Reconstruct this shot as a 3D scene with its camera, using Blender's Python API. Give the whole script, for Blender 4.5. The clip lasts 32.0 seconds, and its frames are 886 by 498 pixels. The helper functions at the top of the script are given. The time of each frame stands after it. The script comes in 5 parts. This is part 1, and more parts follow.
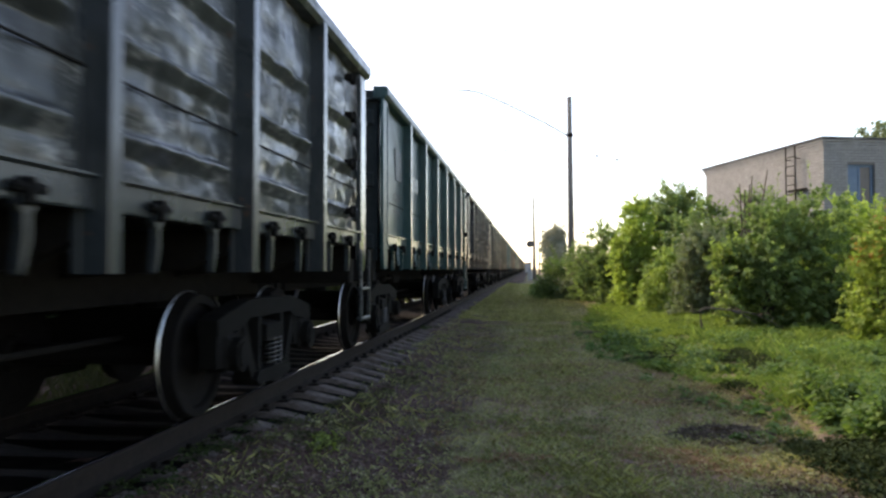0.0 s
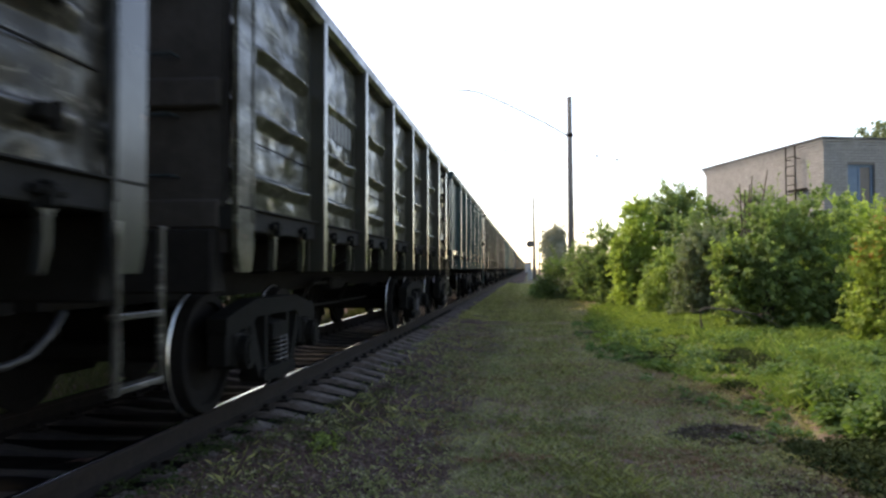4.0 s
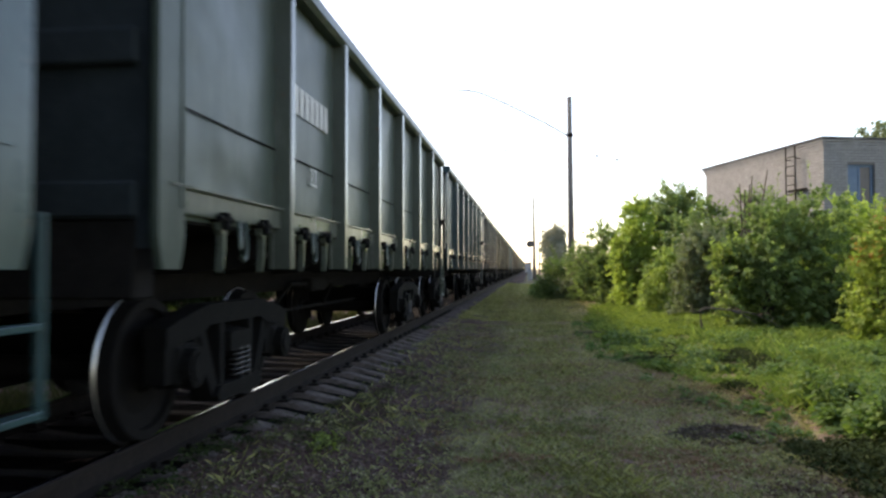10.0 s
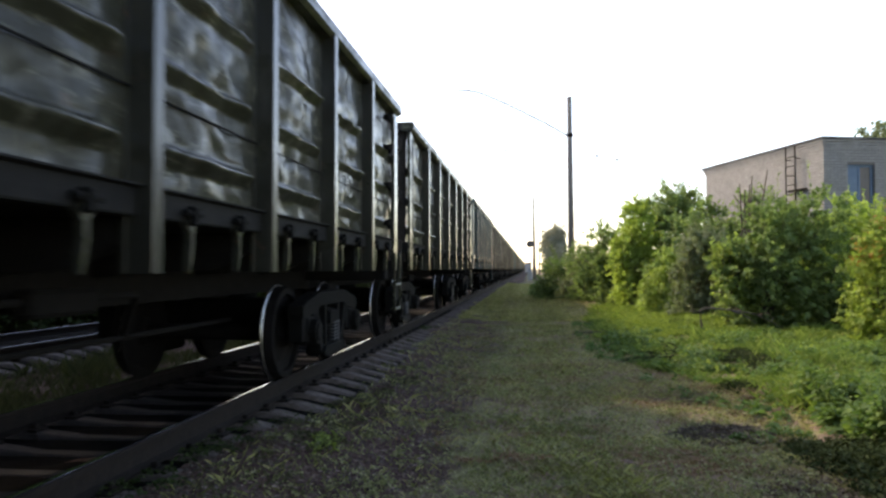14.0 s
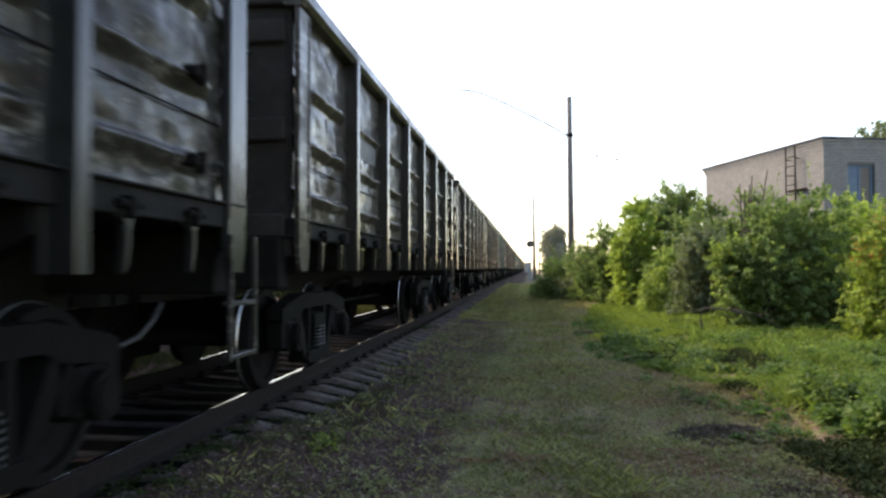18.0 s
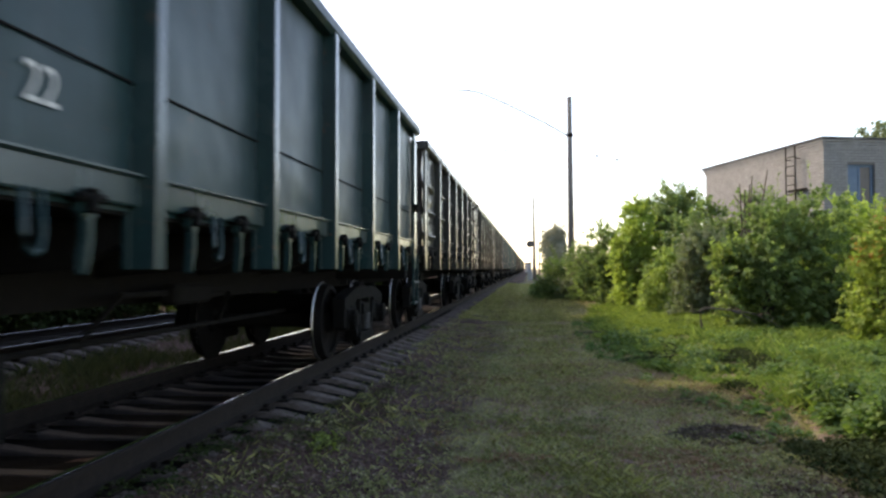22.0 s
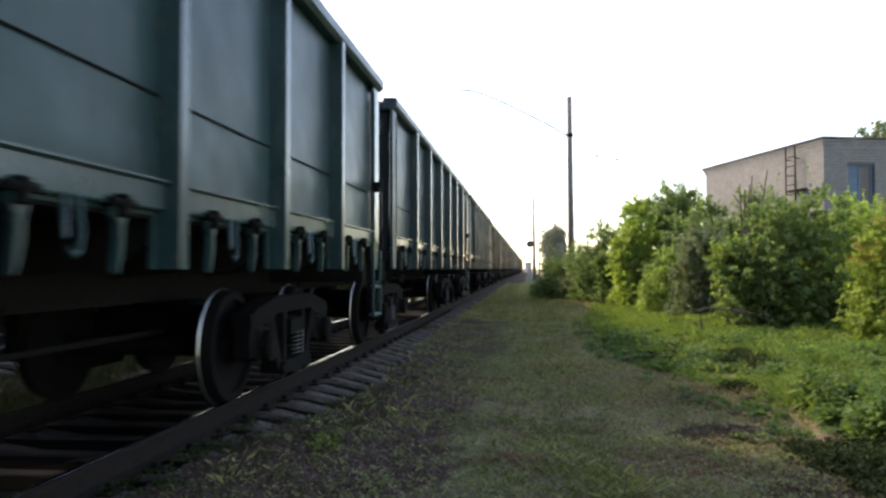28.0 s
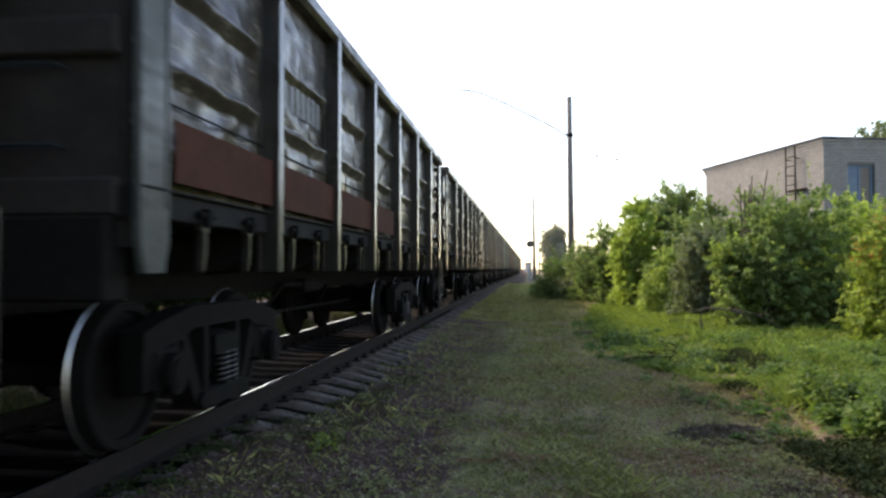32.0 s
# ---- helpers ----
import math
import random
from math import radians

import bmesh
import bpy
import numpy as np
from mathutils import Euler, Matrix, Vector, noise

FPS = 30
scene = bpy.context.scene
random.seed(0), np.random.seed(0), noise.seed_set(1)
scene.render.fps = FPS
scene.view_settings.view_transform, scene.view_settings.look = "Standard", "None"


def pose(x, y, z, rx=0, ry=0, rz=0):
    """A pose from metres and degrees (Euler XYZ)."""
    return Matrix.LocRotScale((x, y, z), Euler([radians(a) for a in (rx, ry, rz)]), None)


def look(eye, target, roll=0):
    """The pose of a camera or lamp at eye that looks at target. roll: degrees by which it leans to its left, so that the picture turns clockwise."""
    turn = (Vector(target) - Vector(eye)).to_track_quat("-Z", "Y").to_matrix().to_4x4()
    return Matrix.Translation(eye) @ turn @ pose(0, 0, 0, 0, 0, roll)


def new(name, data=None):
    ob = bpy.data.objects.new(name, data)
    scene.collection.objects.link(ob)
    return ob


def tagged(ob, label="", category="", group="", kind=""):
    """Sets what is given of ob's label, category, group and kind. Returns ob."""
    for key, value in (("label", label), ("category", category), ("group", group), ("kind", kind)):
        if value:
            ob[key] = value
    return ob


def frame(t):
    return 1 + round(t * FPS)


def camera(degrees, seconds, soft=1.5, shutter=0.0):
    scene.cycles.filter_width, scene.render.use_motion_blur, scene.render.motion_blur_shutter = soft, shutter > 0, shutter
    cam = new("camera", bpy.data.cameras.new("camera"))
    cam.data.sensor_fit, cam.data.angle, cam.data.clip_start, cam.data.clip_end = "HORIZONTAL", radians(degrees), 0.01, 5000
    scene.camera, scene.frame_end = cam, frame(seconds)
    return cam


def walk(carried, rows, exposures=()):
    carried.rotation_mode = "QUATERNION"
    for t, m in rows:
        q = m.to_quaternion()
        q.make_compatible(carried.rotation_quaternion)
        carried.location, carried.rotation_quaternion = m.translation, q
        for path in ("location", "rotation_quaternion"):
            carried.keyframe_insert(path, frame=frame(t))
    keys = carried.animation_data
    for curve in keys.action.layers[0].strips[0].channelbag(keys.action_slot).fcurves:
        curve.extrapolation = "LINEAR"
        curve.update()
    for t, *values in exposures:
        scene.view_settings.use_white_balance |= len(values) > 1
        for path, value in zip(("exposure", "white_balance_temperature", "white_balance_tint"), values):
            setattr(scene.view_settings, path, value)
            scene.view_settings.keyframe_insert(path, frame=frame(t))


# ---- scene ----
# The camera stands still beside the track; the rails run along +y, rail tops lie at z = 0.
EYE_Z = 1.14
cam = camera(59.84, 32.0, 2.6, 0.2)
CAM_POSE = Matrix.Translation((0, 0, EYE_Z)) @ pose(0, 0, 0, 0, 0, 6.38) @ pose(0, 0, 0, 91.47, 0, 0) @ pose(0, 0, 0, 0, 0, -0.1)
walk(cam, [(0, CAM_POSE), (32, CAM_POSE)], [(0, 1.70, 8100, 17), (32, 1.70, 8100, 17)])

TRACK_X = -3.38          # centre line of the near track
TRACK2_X = -8.46         # centre line of the second track
PITCH = 13.92            # coupler to coupler
GROUND_Z = -0.36

# ---- world and sun ----
SUN_DIR = Vector((-1.0, 0.85, 0.92)).normalized()
world = bpy.data.worlds.new("world")
scene.world = world
world.use_nodes = True
wt = world.node_tree
wt.nodes.clear()
w_out = wt.nodes.new("ShaderNodeOutputWorld")
w_bg = wt.nodes.new("ShaderNodeBackground")
w_sky = wt.nodes.new("ShaderNodeTexSky")
w_sky.sky_type = "NISHITA"
w_sky.sun_disc = False
w_sky.sun_elevation = math.asin(SUN_DIR.z)
w_sky.sun_rotation = math.atan2(SUN_DIR.x, SUN_DIR.y)
w_sky.air_density, w_sky.dust_density, w_sky.ozone_density = 0.85, 0.7, 1.0
w_bg.inputs["Strength"].default_value = 0.15
wt.links.new(w_sky.outputs[0], w_bg.inputs[0])
wt.links.new(w_bg.outputs[0], w_out.inputs[0])
sun_data = bpy.data.lights.new("sun", "SUN")
sun_data.energy, sun_data.angle, sun_data.color = 1.85, radians(6), (1.0, 0.92, 0.80)
sun = new("sun", sun_data)
sun.matrix_basis = look(SUN_DIR * 50, (0, 0, 0))


# ---- materials ----
def material(name):
    m = bpy.data.materials.new(name)
    m.use_nodes = True
    nt = m.node_tree
    return m, nt, nt.nodes["Principled BSDF"]


def ramp(nt, fac, stops):
    n = nt.nodes.new("ShaderNodeValToRGB")
    e = n.color_ramp.elements
    while len(e) < len(stops):
        e.new(0.5)
    for el, (p, c) in zip(e, stops):
        el.position, el.color = p, (*c, 1) if len(c) == 3 else c
    nt.links.new(fac, n.inputs[0])
    return n.outputs[0]


def grey(a):
    return (a, a, a)


def coords(nt, scale=(1, 1, 1), shift=True):
    tc = nt.nodes.new("ShaderNodeTexCoord")
    mp = nt.nodes.new("ShaderNodeMapping")
    mp.inputs["Scale"].default_value = scale
    nt.links.new(tc.outputs["Object"], mp.inputs["Vector"])
    if shift:
        oi = nt.nodes.new("ShaderNodeObjectInfo")
        mu = nt.nodes.new("ShaderNodeMath")
        mu.operation, mu.inputs[1].default_value = "MULTIPLY", 57.0
        nt.links.new(oi.outputs["Random"], mu.inputs[0])
        cb = nt.nodes.new("ShaderNodeCombineXYZ")
        nt.links.new(mu.outputs[0], cb.inputs[0])
        nt.links.new(mu.outputs[0], cb.inputs[1])
        nt.links.new(cb.outputs[0], mp.inputs["Location"])
    return mp.outputs[0]


def noise_tex(nt, vec, scale, detail=4.0, rough=0.55):
    n = nt.nodes.new("ShaderNodeTexNoise")
    n.inputs["Scale"].default_value, n.inputs["Detail"].default_value, n.inputs["Roughness"].default_value = scale, detail, rough
    nt.links.new(vec, n.inputs["Vector"])
    return n.outputs["Fac"]


def mix(nt, fac, a, b, mode="MIX"):
    n = nt.nodes.new("ShaderNodeMix")
    n.data_type, n.blend_type = "RGBA", mode
    for sock, v in ((n.inputs[0], fac), (n.inputs[6], a), (n.inputs[7], b)):
        if isinstance(v, (int, float)):
            sock.default_value = v
        elif isinstance(v, tuple):
            sock.default_value = (*v, 1)
        else:
            nt.links.new(v, sock)
    return n.outputs[2]


def bump(nt, bsdf, height, strength, dist):
    b = nt.nodes.new("ShaderNodeBump")
    b.inputs["Strength"].default_value, b.inputs["Distance"].default_value = strength, dist
    nt.links.new(height, b.inputs["Height"])
    nt.links.new(b.outputs[0], bsdf.inputs["Normal"])


def paint(name, base, dirt, grime=0.5, rough=0.42, pale=(0.35, 0.36, 0.36), chalk=0.0, dent=0.15, coat=1.0):
    """Weathered wagon paint: dust, run-down streaks, rust specks, gentle waves in the sheet."""
    m, nt, b = material(name)
    v = coords(nt)
    vs = coords(nt, (1.0, 5.0, 0.35))
    big = noise_tex(nt, v, 0.9, 5, 0.6)
    streak = noise_tex(nt, vs, 2.2, 5, 0.6)
    fine = noise_tex(nt, v, 26, 3, 0.6)
    c = mix(nt, ramp(nt, big, [(0.40, grey(0)), (0.68, grey(grime))]), base, dirt)
    c = mix(nt, ramp(nt, streak, [(0.52, grey(0)), (0.75, grey(grime * 0.8))]), c, dirt)
    c = mix(nt, ramp(nt, noise_tex(nt, vs, 4.3, 4), [(0.56, grey(0)), (0.74, grey(0.25 if chalk else 0.45))]), c, pale)
    b.inputs["Coat Weight"].default_value, b.inputs["Coat Roughness"].default_value = (0.25, 0.3) if chalk else (coat, 0.30)
    b.inputs["Coat IOR"].default_value = 1.25
    if chalk:
        scuff = noise_tex(nt, coords(nt, (1, 0.5, 3.2)), 4.5, 8, 0.78)
        c = mix(nt, ramp(nt, scuff, [(0.57, grey(0)), (0.64, grey(chalk))]), c, pale)
        c = mix(nt, ramp(nt, noise_tex(nt, coords(nt, (1, 0.8, 1.6)), 3.7, 8, 0.75), [(0.54, grey(0)), (0.62, grey(0.8))]), c, dirt)
        c = mix(nt, ramp(nt, noise_tex(nt, coords(nt, (1, 0.8, 2.4)), 2.6, 6, 0.7), [(0.56, grey(0)), (0.66, grey(chalk))]), c, pale)
        c = mix(nt, ramp(nt, noise_tex(nt, coords(nt, (1, 1.2, 1.5)), 9.0, 8, 0.8), [(0.58, grey(0)), (0.66, grey(chalk))]), c, pale)
    rust = ramp(nt, noise_tex(nt, v, 7.5, 6, 0.7), [(0.63, grey(0)), (0.70, grey(0.8))])
    c = mix(nt, rust, c, (0.10, 0.05, 0.03))
    c = mix(nt, 0.16, c, ramp(nt, fine, [(0.3, grey(0.02)), (0.7, grey(0.5))]), "OVERLAY")
    nt.links.new(c, b.inputs["Base Color"])
    worn = noise_tex(nt, coords(nt, (1, 0.7, 1.7)), 2.4, 8, 0.72) if chalk else big
    nt.links.new(ramp(nt, worn, [(0.40, grey(rough + 0.16)), (0.58, grey(rough - 0.08))] if chalk else [(0.3, grey(rough - 0.1)), (0.7, grey(rough + 0.18))]), b.inputs["Roughness"])
    if chalk:
        nt.links.new(ramp(nt, worn, [(0.42, grey(0.25)), (0.58, grey(1.0))]), b.inputs["Coat Weight"])
        b.inputs["Coat Roughness"].default_value = 0.16
    b.inputs["Specular IOR Level"].default_value = 0.15
    wave = noise_tex(nt, v, 1.5, 3, 0.5)
    hm = mix(nt, 0.06, wave, fine)
    bump(nt, b, hm, dent, 0.12)
    return m


def rough_metal(name, dark, light, rough=0.6, metal=0.0, scale=9.0, gloss=0.5):
    m, nt, b = material(name)
    v = coords(nt)
    n1, n2 = noise_tex(nt, v, scale, 6, 0.65), noise_tex(nt, v, scale * 5, 4, 0.6)
    c = mix(nt, n2, ramp(nt, n1, [(0.3, dark), (0.7, light)]), dark)
    nt.links.new(c, b.inputs["Base Color"])
    b.inputs["Roughness"].default_value, b.inputs["Metallic"].default_value, b.inputs["Specular IOR Level"].default_value = rough, metal, gloss
    bump(nt, b, n2, 0.3, 0.01)
    return m


MAT = {
    "teal": paint("paint_teal", (0.020, 0.060, 0.063), (0.014, 0.030, 0.032), 0.55, 0.42, (0.085, 0.135, 0.135), 0.0, 0.04, 0.55),
    "deep": paint("paint_deep_teal", (0.013, 0.041, 0.044), (0.010, 0.021, 0.023), 0.55, 0.45, (0.055, 0.09, 0.092), 0.0, 0.04, 0.40),
    "blue": paint("paint_blue_grey", (0.024, 0.052, 0.058), (0.020, 0.029, 0.032), 0.6, 0.42, (0.10, 0.125, 0.13), 0.0, 0.04, 0.55),
    "green": paint("paint_green_grey", (0.050, 0.072, 0.056), (0.034, 0.041, 0.032), 0.5, 0.42, (0.18, 0.185, 0.16), 0.0, 0.04, 0.55),
    "mottled": paint("paint_mottled", (0.030, 0.035, 0.040), (0.018, 0.017, 0.016), 0.8, 0.42, (0.22, 0.21, 0.20), 0.6),
    "slate": paint("paint_slate", (0.050, 0.060, 0.063), (0.022, 0.023, 0.023), 0.7, 0.42, (0.36, 0.36, 0.35), 0.5, 0.4),
    "brown": paint("paint_brown", (0.046, 0.038, 0.030), (0.023, 0.0185, 0.0145), 0.7, 0.42, (0.35, 0.315, 0.265), 0.5, 0.4),
    "olive": paint("paint_olive", (0.029, 0.03, 0.019), (0.016, 0.0152, 0.0105), 0.65, 0.44, (0.245, 0.24, 0.185), 0.45, 0.4),
    "dark": paint("paint_dark", (0.034, 0.033, 0.029), (0.017, 0.0155, 0.0132), 0.65, 0.42, (0.32, 0.30, 0.27), 0.48, 0.4),
    "pale": paint("paint_pale_corner", (0.078, 0.088, 0.082), (0.035, 0.036, 0.034), 0.8, 0.45, (0.15, 0.15, 0.145), 0.15),
}
POST = {k: paint("post_" + k, a, b, 0.6, 0.3, c, 0.0, 0.15) for k, a, b, c in (
    ("teal", (0.022, 0.058, 0.060), (0.010, 0.022, 0.023), (0.08, 0.12, 0.12)), ("deep", (0.015, 0.041, 0.043), (0.008, 0.017, 0.018), (0.055, 0.085, 0.085)), ("blue", (0.026, 0.050, 0.055), (0.014, 0.021, 0.023), (0.09, 0.11, 0.115)),
    ("green", (0.072, 0.086, 0.068), (0.042, 0.045, 0.036), (0.16, 0.165, 0.145)), ("slate", (0.029, 0.036, 0.040), (0.010, 0.011, 0.012), (0.07, 0.075, 0.08)), ("brown", (0.024, 0.021, 0.018), (0.009, 0.008, 0.007), (0.06, 0.055, 0.05)),
    ("olive", (0.025, 0.025, 0.019), (0.010, 0.0095, 0.008), (0.06, 0.058, 0.05)), ("dark", (0.020, 0.021, 0.021), (0.008, 0.008, 0.0075), (0.06, 0.06, 0.057)))}
for shiny in POST.values():
    gloss_in = shiny.node_tree.nodes["Principled BSDF"].inputs
    gloss_in["Coat IOR"].default_value, gloss_in["Coat Roughness"].default_value = 1.38, 0.20
# end paint darkened for the shade in the gap between wagons
END_DARK = rough_metal("shaded_end_paint", (0.011, 0.016, 0.018), (0.030, 0.039, 0.042), 0.75, 0.0, 4.0, 0.15)
END_BROWN = rough_metal("rusty_end_paint", (0.022, 0.019, 0.017), (0.055, 0.049, 0.044), 0.75, 0.0, 4.0, 0.15)
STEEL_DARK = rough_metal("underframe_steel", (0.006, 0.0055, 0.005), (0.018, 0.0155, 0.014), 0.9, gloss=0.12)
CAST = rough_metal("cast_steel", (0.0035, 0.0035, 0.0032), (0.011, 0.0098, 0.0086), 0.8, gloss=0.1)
# springs coloured lighter than the frames for the glint on their coils
SPRING = rough_metal("glint_spring_steel", (0.018, 0.018, 0.018), (0.05, 0.048, 0.047), 0.4, gloss=0.4)
SOOT = rough_metal("sooty_paint", (0.006, 0.006, 0.006), (0.020, 0.019, 0.0175), 0.75, gloss=0.15)
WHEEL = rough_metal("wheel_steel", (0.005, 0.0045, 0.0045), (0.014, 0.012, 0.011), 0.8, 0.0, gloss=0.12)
TREAD = rough_metal("bright_tread", (0.60, 0.60, 0.60), (0.85, 0.85, 0.85), 0.3, 1.0, 3.0)
RAIL_TOP = rough_metal("worn_rail_top", (0.24, 0.24, 0.25), (0.40, 0.40, 0.41), 0.12, 1.0, 3.0)
RAIL_RUST = rough_metal("rail_rust", (0.008, 0.006, 0.005), (0.026, 0.018, 0.0145), 0.9, gloss=0.2)
GALV = rough_metal("pale_steel", (0.22, 0.23, 0.23), (0.40, 0.41, 0.41), 0.5, 0.3)
RUST_BAND = rough_metal("rust_red_band", (0.040, 0.015, 0.009), (0.100, 0.034, 0.018), 0.85, 0.0, 5.0, 0.15)
LETTER = rough_metal("letter_paint", (0.50, 0.49, 0.46), (0.72, 0.71, 0.67), 0.6, 0.0, 4.0)
LETTER_WORN = rough_metal("worn_letter_paint", (0.13, 0.135, 0.13), (0.34, 0.34, 0.32), 0.6, 0.0, 9.0)
LETTER_DIM = rough_metal("faded_letter_paint", (0.075, 0.082, 0.085), (0.19, 0.195, 0.195), 0.5, 0.0, 6.0)


def cells(nt, vec, scale):
    """Random grey of each stone-like cell, and the distance to its middle."""
    n = nt.nodes.new("ShaderNodeTexVoronoi")
    n.inputs["Scale"].default_value = scale
    nt.links.new(vec, n.inputs["Vector"])
    sp = nt.nodes.new("ShaderNodeSeparateColor")
    nt.links.new(n.outputs["Color"], sp.inputs[0])
    return sp.outputs[0], n.outputs["Distance"]


def ground_material():
    m, nt, b = material("trodden_grass_soil")
    v = coords(nt, shift=False)
    big, mid, fine = noise_tex(nt, v, 0.45, 5, 0.6), noise_tex(nt, v, 2.6, 6, 0.7), noise_tex(nt, v, 30, 6, 0.75)
    speck = ramp(nt, fine, [(0.36, grey(0)), (0.64, grey(1))])
    green = mix(nt, speck, (0.110, 0.108, 0.048), (0.325, 0.305, 0.142))
    earth = mix(nt, speck, (0.115, 0.074, 0.056), (0.36, 0.25, 0.19))
    f = mix(nt, 0.6, big, mid)
    c = mix(nt, ramp(nt, f, [(0.49, grey(0)), (0.55, grey(0.95))]), green, earth)
    dark = ramp(nt, noise_tex(nt, v, 5.5, 5, 0.7), [(0.53, grey(0)), (0.66, grey(0.6))])
    c = mix(nt, dark, c, (0.060, 0.038, 0.032))
    straw = ramp(nt, noise_tex(nt, coords(nt, (1.0, 2.2, 1.0), False), 6, 6, 0.75), [(0.57, grey(0)), (0.66, grey(0.30))])
    c = mix(nt, straw, c, (0.26, 0.205, 0.145))
    sx = nt.nodes.new("ShaderNodeSeparateXYZ")
    nt.links.new(v, sx.inputs[0])
    ma = nt.nodes.new("ShaderNodeMath")
    ma.operation = "MULTIPLY_ADD"
    ma.inputs[1].default_value, ma.inputs[2].default_value = -0.42, -0.16
    nt.links.new(sx.outputs[0], ma.inputs[0])
    mb = nt.nodes.new("ShaderNodeMath")
    mb.operation = "ADD"
    nt.links.new(ma.outputs[0], mb.inputs[0])
    nt.links.new(f, mb.inputs[1])
    shade, dist = cells(nt, v, 34)
    stones = ramp(nt, shade, [(0.0, (0.030, 0.016, 0.013)), (0.55, (0.092, 0.053, 0.042)), (0.93, (0.165, 0.108, 0.088)), (1.0, (0.38, 0.30, 0.26))])
    stones = mix(nt, ramp(nt, mid, [(0.42, grey(0)), (0.60, grey(0.75))]), stones, (0.052, 0.029, 0.023))
    c = mix(nt, ramp(nt, mb.outputs[0], [(0.50, grey(0)), (0.66, grey(1.0))]), c, stones)
    nt.links.new(c, b.inputs["Base Color"])
    b.inputs["Roughness"].default_value = 0.95
    b.inputs["Specular IOR Level"].default_value = 0.15
    bump(nt, b, mix(nt, 0.4, mix(nt, 0.5, fine, mid), dist), 0.9, 0.06)
    return m


def leaf_material(name, a, c2, glow=0.35):
    m, nt, b = material(name)
    g = nt.nodes.new("ShaderNodeNewGeometry")
    c = mix(nt, g.outputs["Random Per Island"], a, c2)
    v = coords(nt, shift=False)
    c = mix(nt, ramp(nt, noise_tex(nt, v, 1.3, 3), [(0.35, grey(0)), (0.7, grey(0.5))]), c, (a[0] * 1.3, a[1] * 1.05, a[2] * 0.7))
    nt.links.new(c, b.inputs["Base Color"])
    b.inputs["Roughness"].default_value = 0.65
    b.inputs["Specular IOR Level"].default_value = 0.25
    t = nt.nodes.new("ShaderNodeBsdfTranslucent")
    warm = mix(nt, 1.0, c, (0.98, 1.08, 0.68), "MULTIPLY")
    nt.links.new(warm, t.inputs[0])
    ms = nt.nodes.new("ShaderNodeMixShader")
    ms.inputs[0].default_value = glow
    nt.links.new(b.outputs[0], ms.inputs[1])
    nt.links.new(t.outputs[0], ms.inputs[2])
    nt.links.new(ms.outputs[0], nt.nodes["Material Output"].inputs[0])
    return m


def verge_material(name, dark, mid, dry):
    """Blades and small leaves whose tone drifts over the verge in patches."""
    m = leaf_material(name, mid, dry, 0.35)
    nt = m.node_tree
    b = nt.nodes["Principled BSDF"]
    v = coords(nt, shift=False)
    g = nt.nodes.new("ShaderNodeNewGeometry")
    tone = mix(nt, 0.35, mix(nt, 0.45, noise_tex(nt, v, 0.75, 3), noise_tex(nt, v, 3.1, 4, 0.65)), g.outputs["Random Per Island"])
    sx = nt.nodes.new("ShaderNodeSeparateXYZ")
    nt.links.new(v, sx.inputs[0])
    strip = ramp(nt, sx.outputs[0], [(0.0, grey(0.03)), (0.35, grey(0.09)), (0.75, grey(0.09)), (1.0, grey(0.0))])
    lower = nt.nodes.new("ShaderNodeMath")
    lower.operation = "SUBTRACT"
    nt.links.new(tone, lower.inputs[0])
    nt.links.new(strip, lower.inputs[1])
    tone = lower.outputs[0]
    c = ramp(nt, tone, [(0.34, dark), (0.50, mid), (0.66, dry)])
    nt.links.new(c, b.inputs["Base Color"])
    warm = mix(nt, 1.0, c, (1.0, 1.1, 0.6), "MULTIPLY")
    nt.links.new(warm, nt.nodes["Translucent BSDF"].inputs[0])
    return m


GROUND = ground_material()
LEAF = leaf_material("leaf_green", (0.095, 0.160, 0.062), (0.275, 0.370, 0.150), 0.54)
LEAF_BRIGHT = leaf_material("leaf_bright", (0.18, 0.27, 0.075), (0.35, 0.44, 0.14), 0.54)
LEAF_GREY = leaf_material("leaf_grey_green", (0.12, 0.165, 0.10), (0.25, 0.29, 0.18), 0.42)
# pale grey-green leaves with the distance haze put into their colour
LEAF_HAZE = leaf_material("leaf_haze", (0.24, 0.255, 0.22), (0.33, 0.34, 0.29), 0.3)
LEAF_YELLOW = leaf_material("leaf_yellow", (0.17, 0.26, 0.06), (0.33, 0.40, 0.11), 0.5)
LEAF_RED = leaf_material("leaf_reddish", (0.30, 0.17, 0.06), (0.36, 0.25, 0.08), 0.4)
GRASS = verge_material("grass_blade", (0.175, 0.172, 0.070), (0.355, 0.350, 0.142), (0.45, 0.40, 0.21))
# brighter grass colour that stands in for sun on the rise
GRASS_SUN = leaf_material("sunlit_short_grass", (0.13, 0.20, 0.042), (0.30, 0.37, 0.10), 0.5)
HERB = leaf_material("herb_green", (0.066, 0.135, 0.032), (0.205, 0.305, 0.085), 0.5)
HERB_PALE = leaf_material("herb_pale", (0.16, 0.24, 0.055), (0.30, 0.38, 0.11), 0.5)
STRAW = leaf_material("dry_straw", (0.20, 0.155, 0.10), (0.34, 0.275, 0.18), 0.3)
# ballast coloured near-black: shade under the wagons on top of oil
OILY_SHADE = rough_metal("oily_shade_ballast", (0.004, 0.0036, 0.0034), (0.016, 0.0135, 0.012), 1.0, 0.0, 24, 0.02)
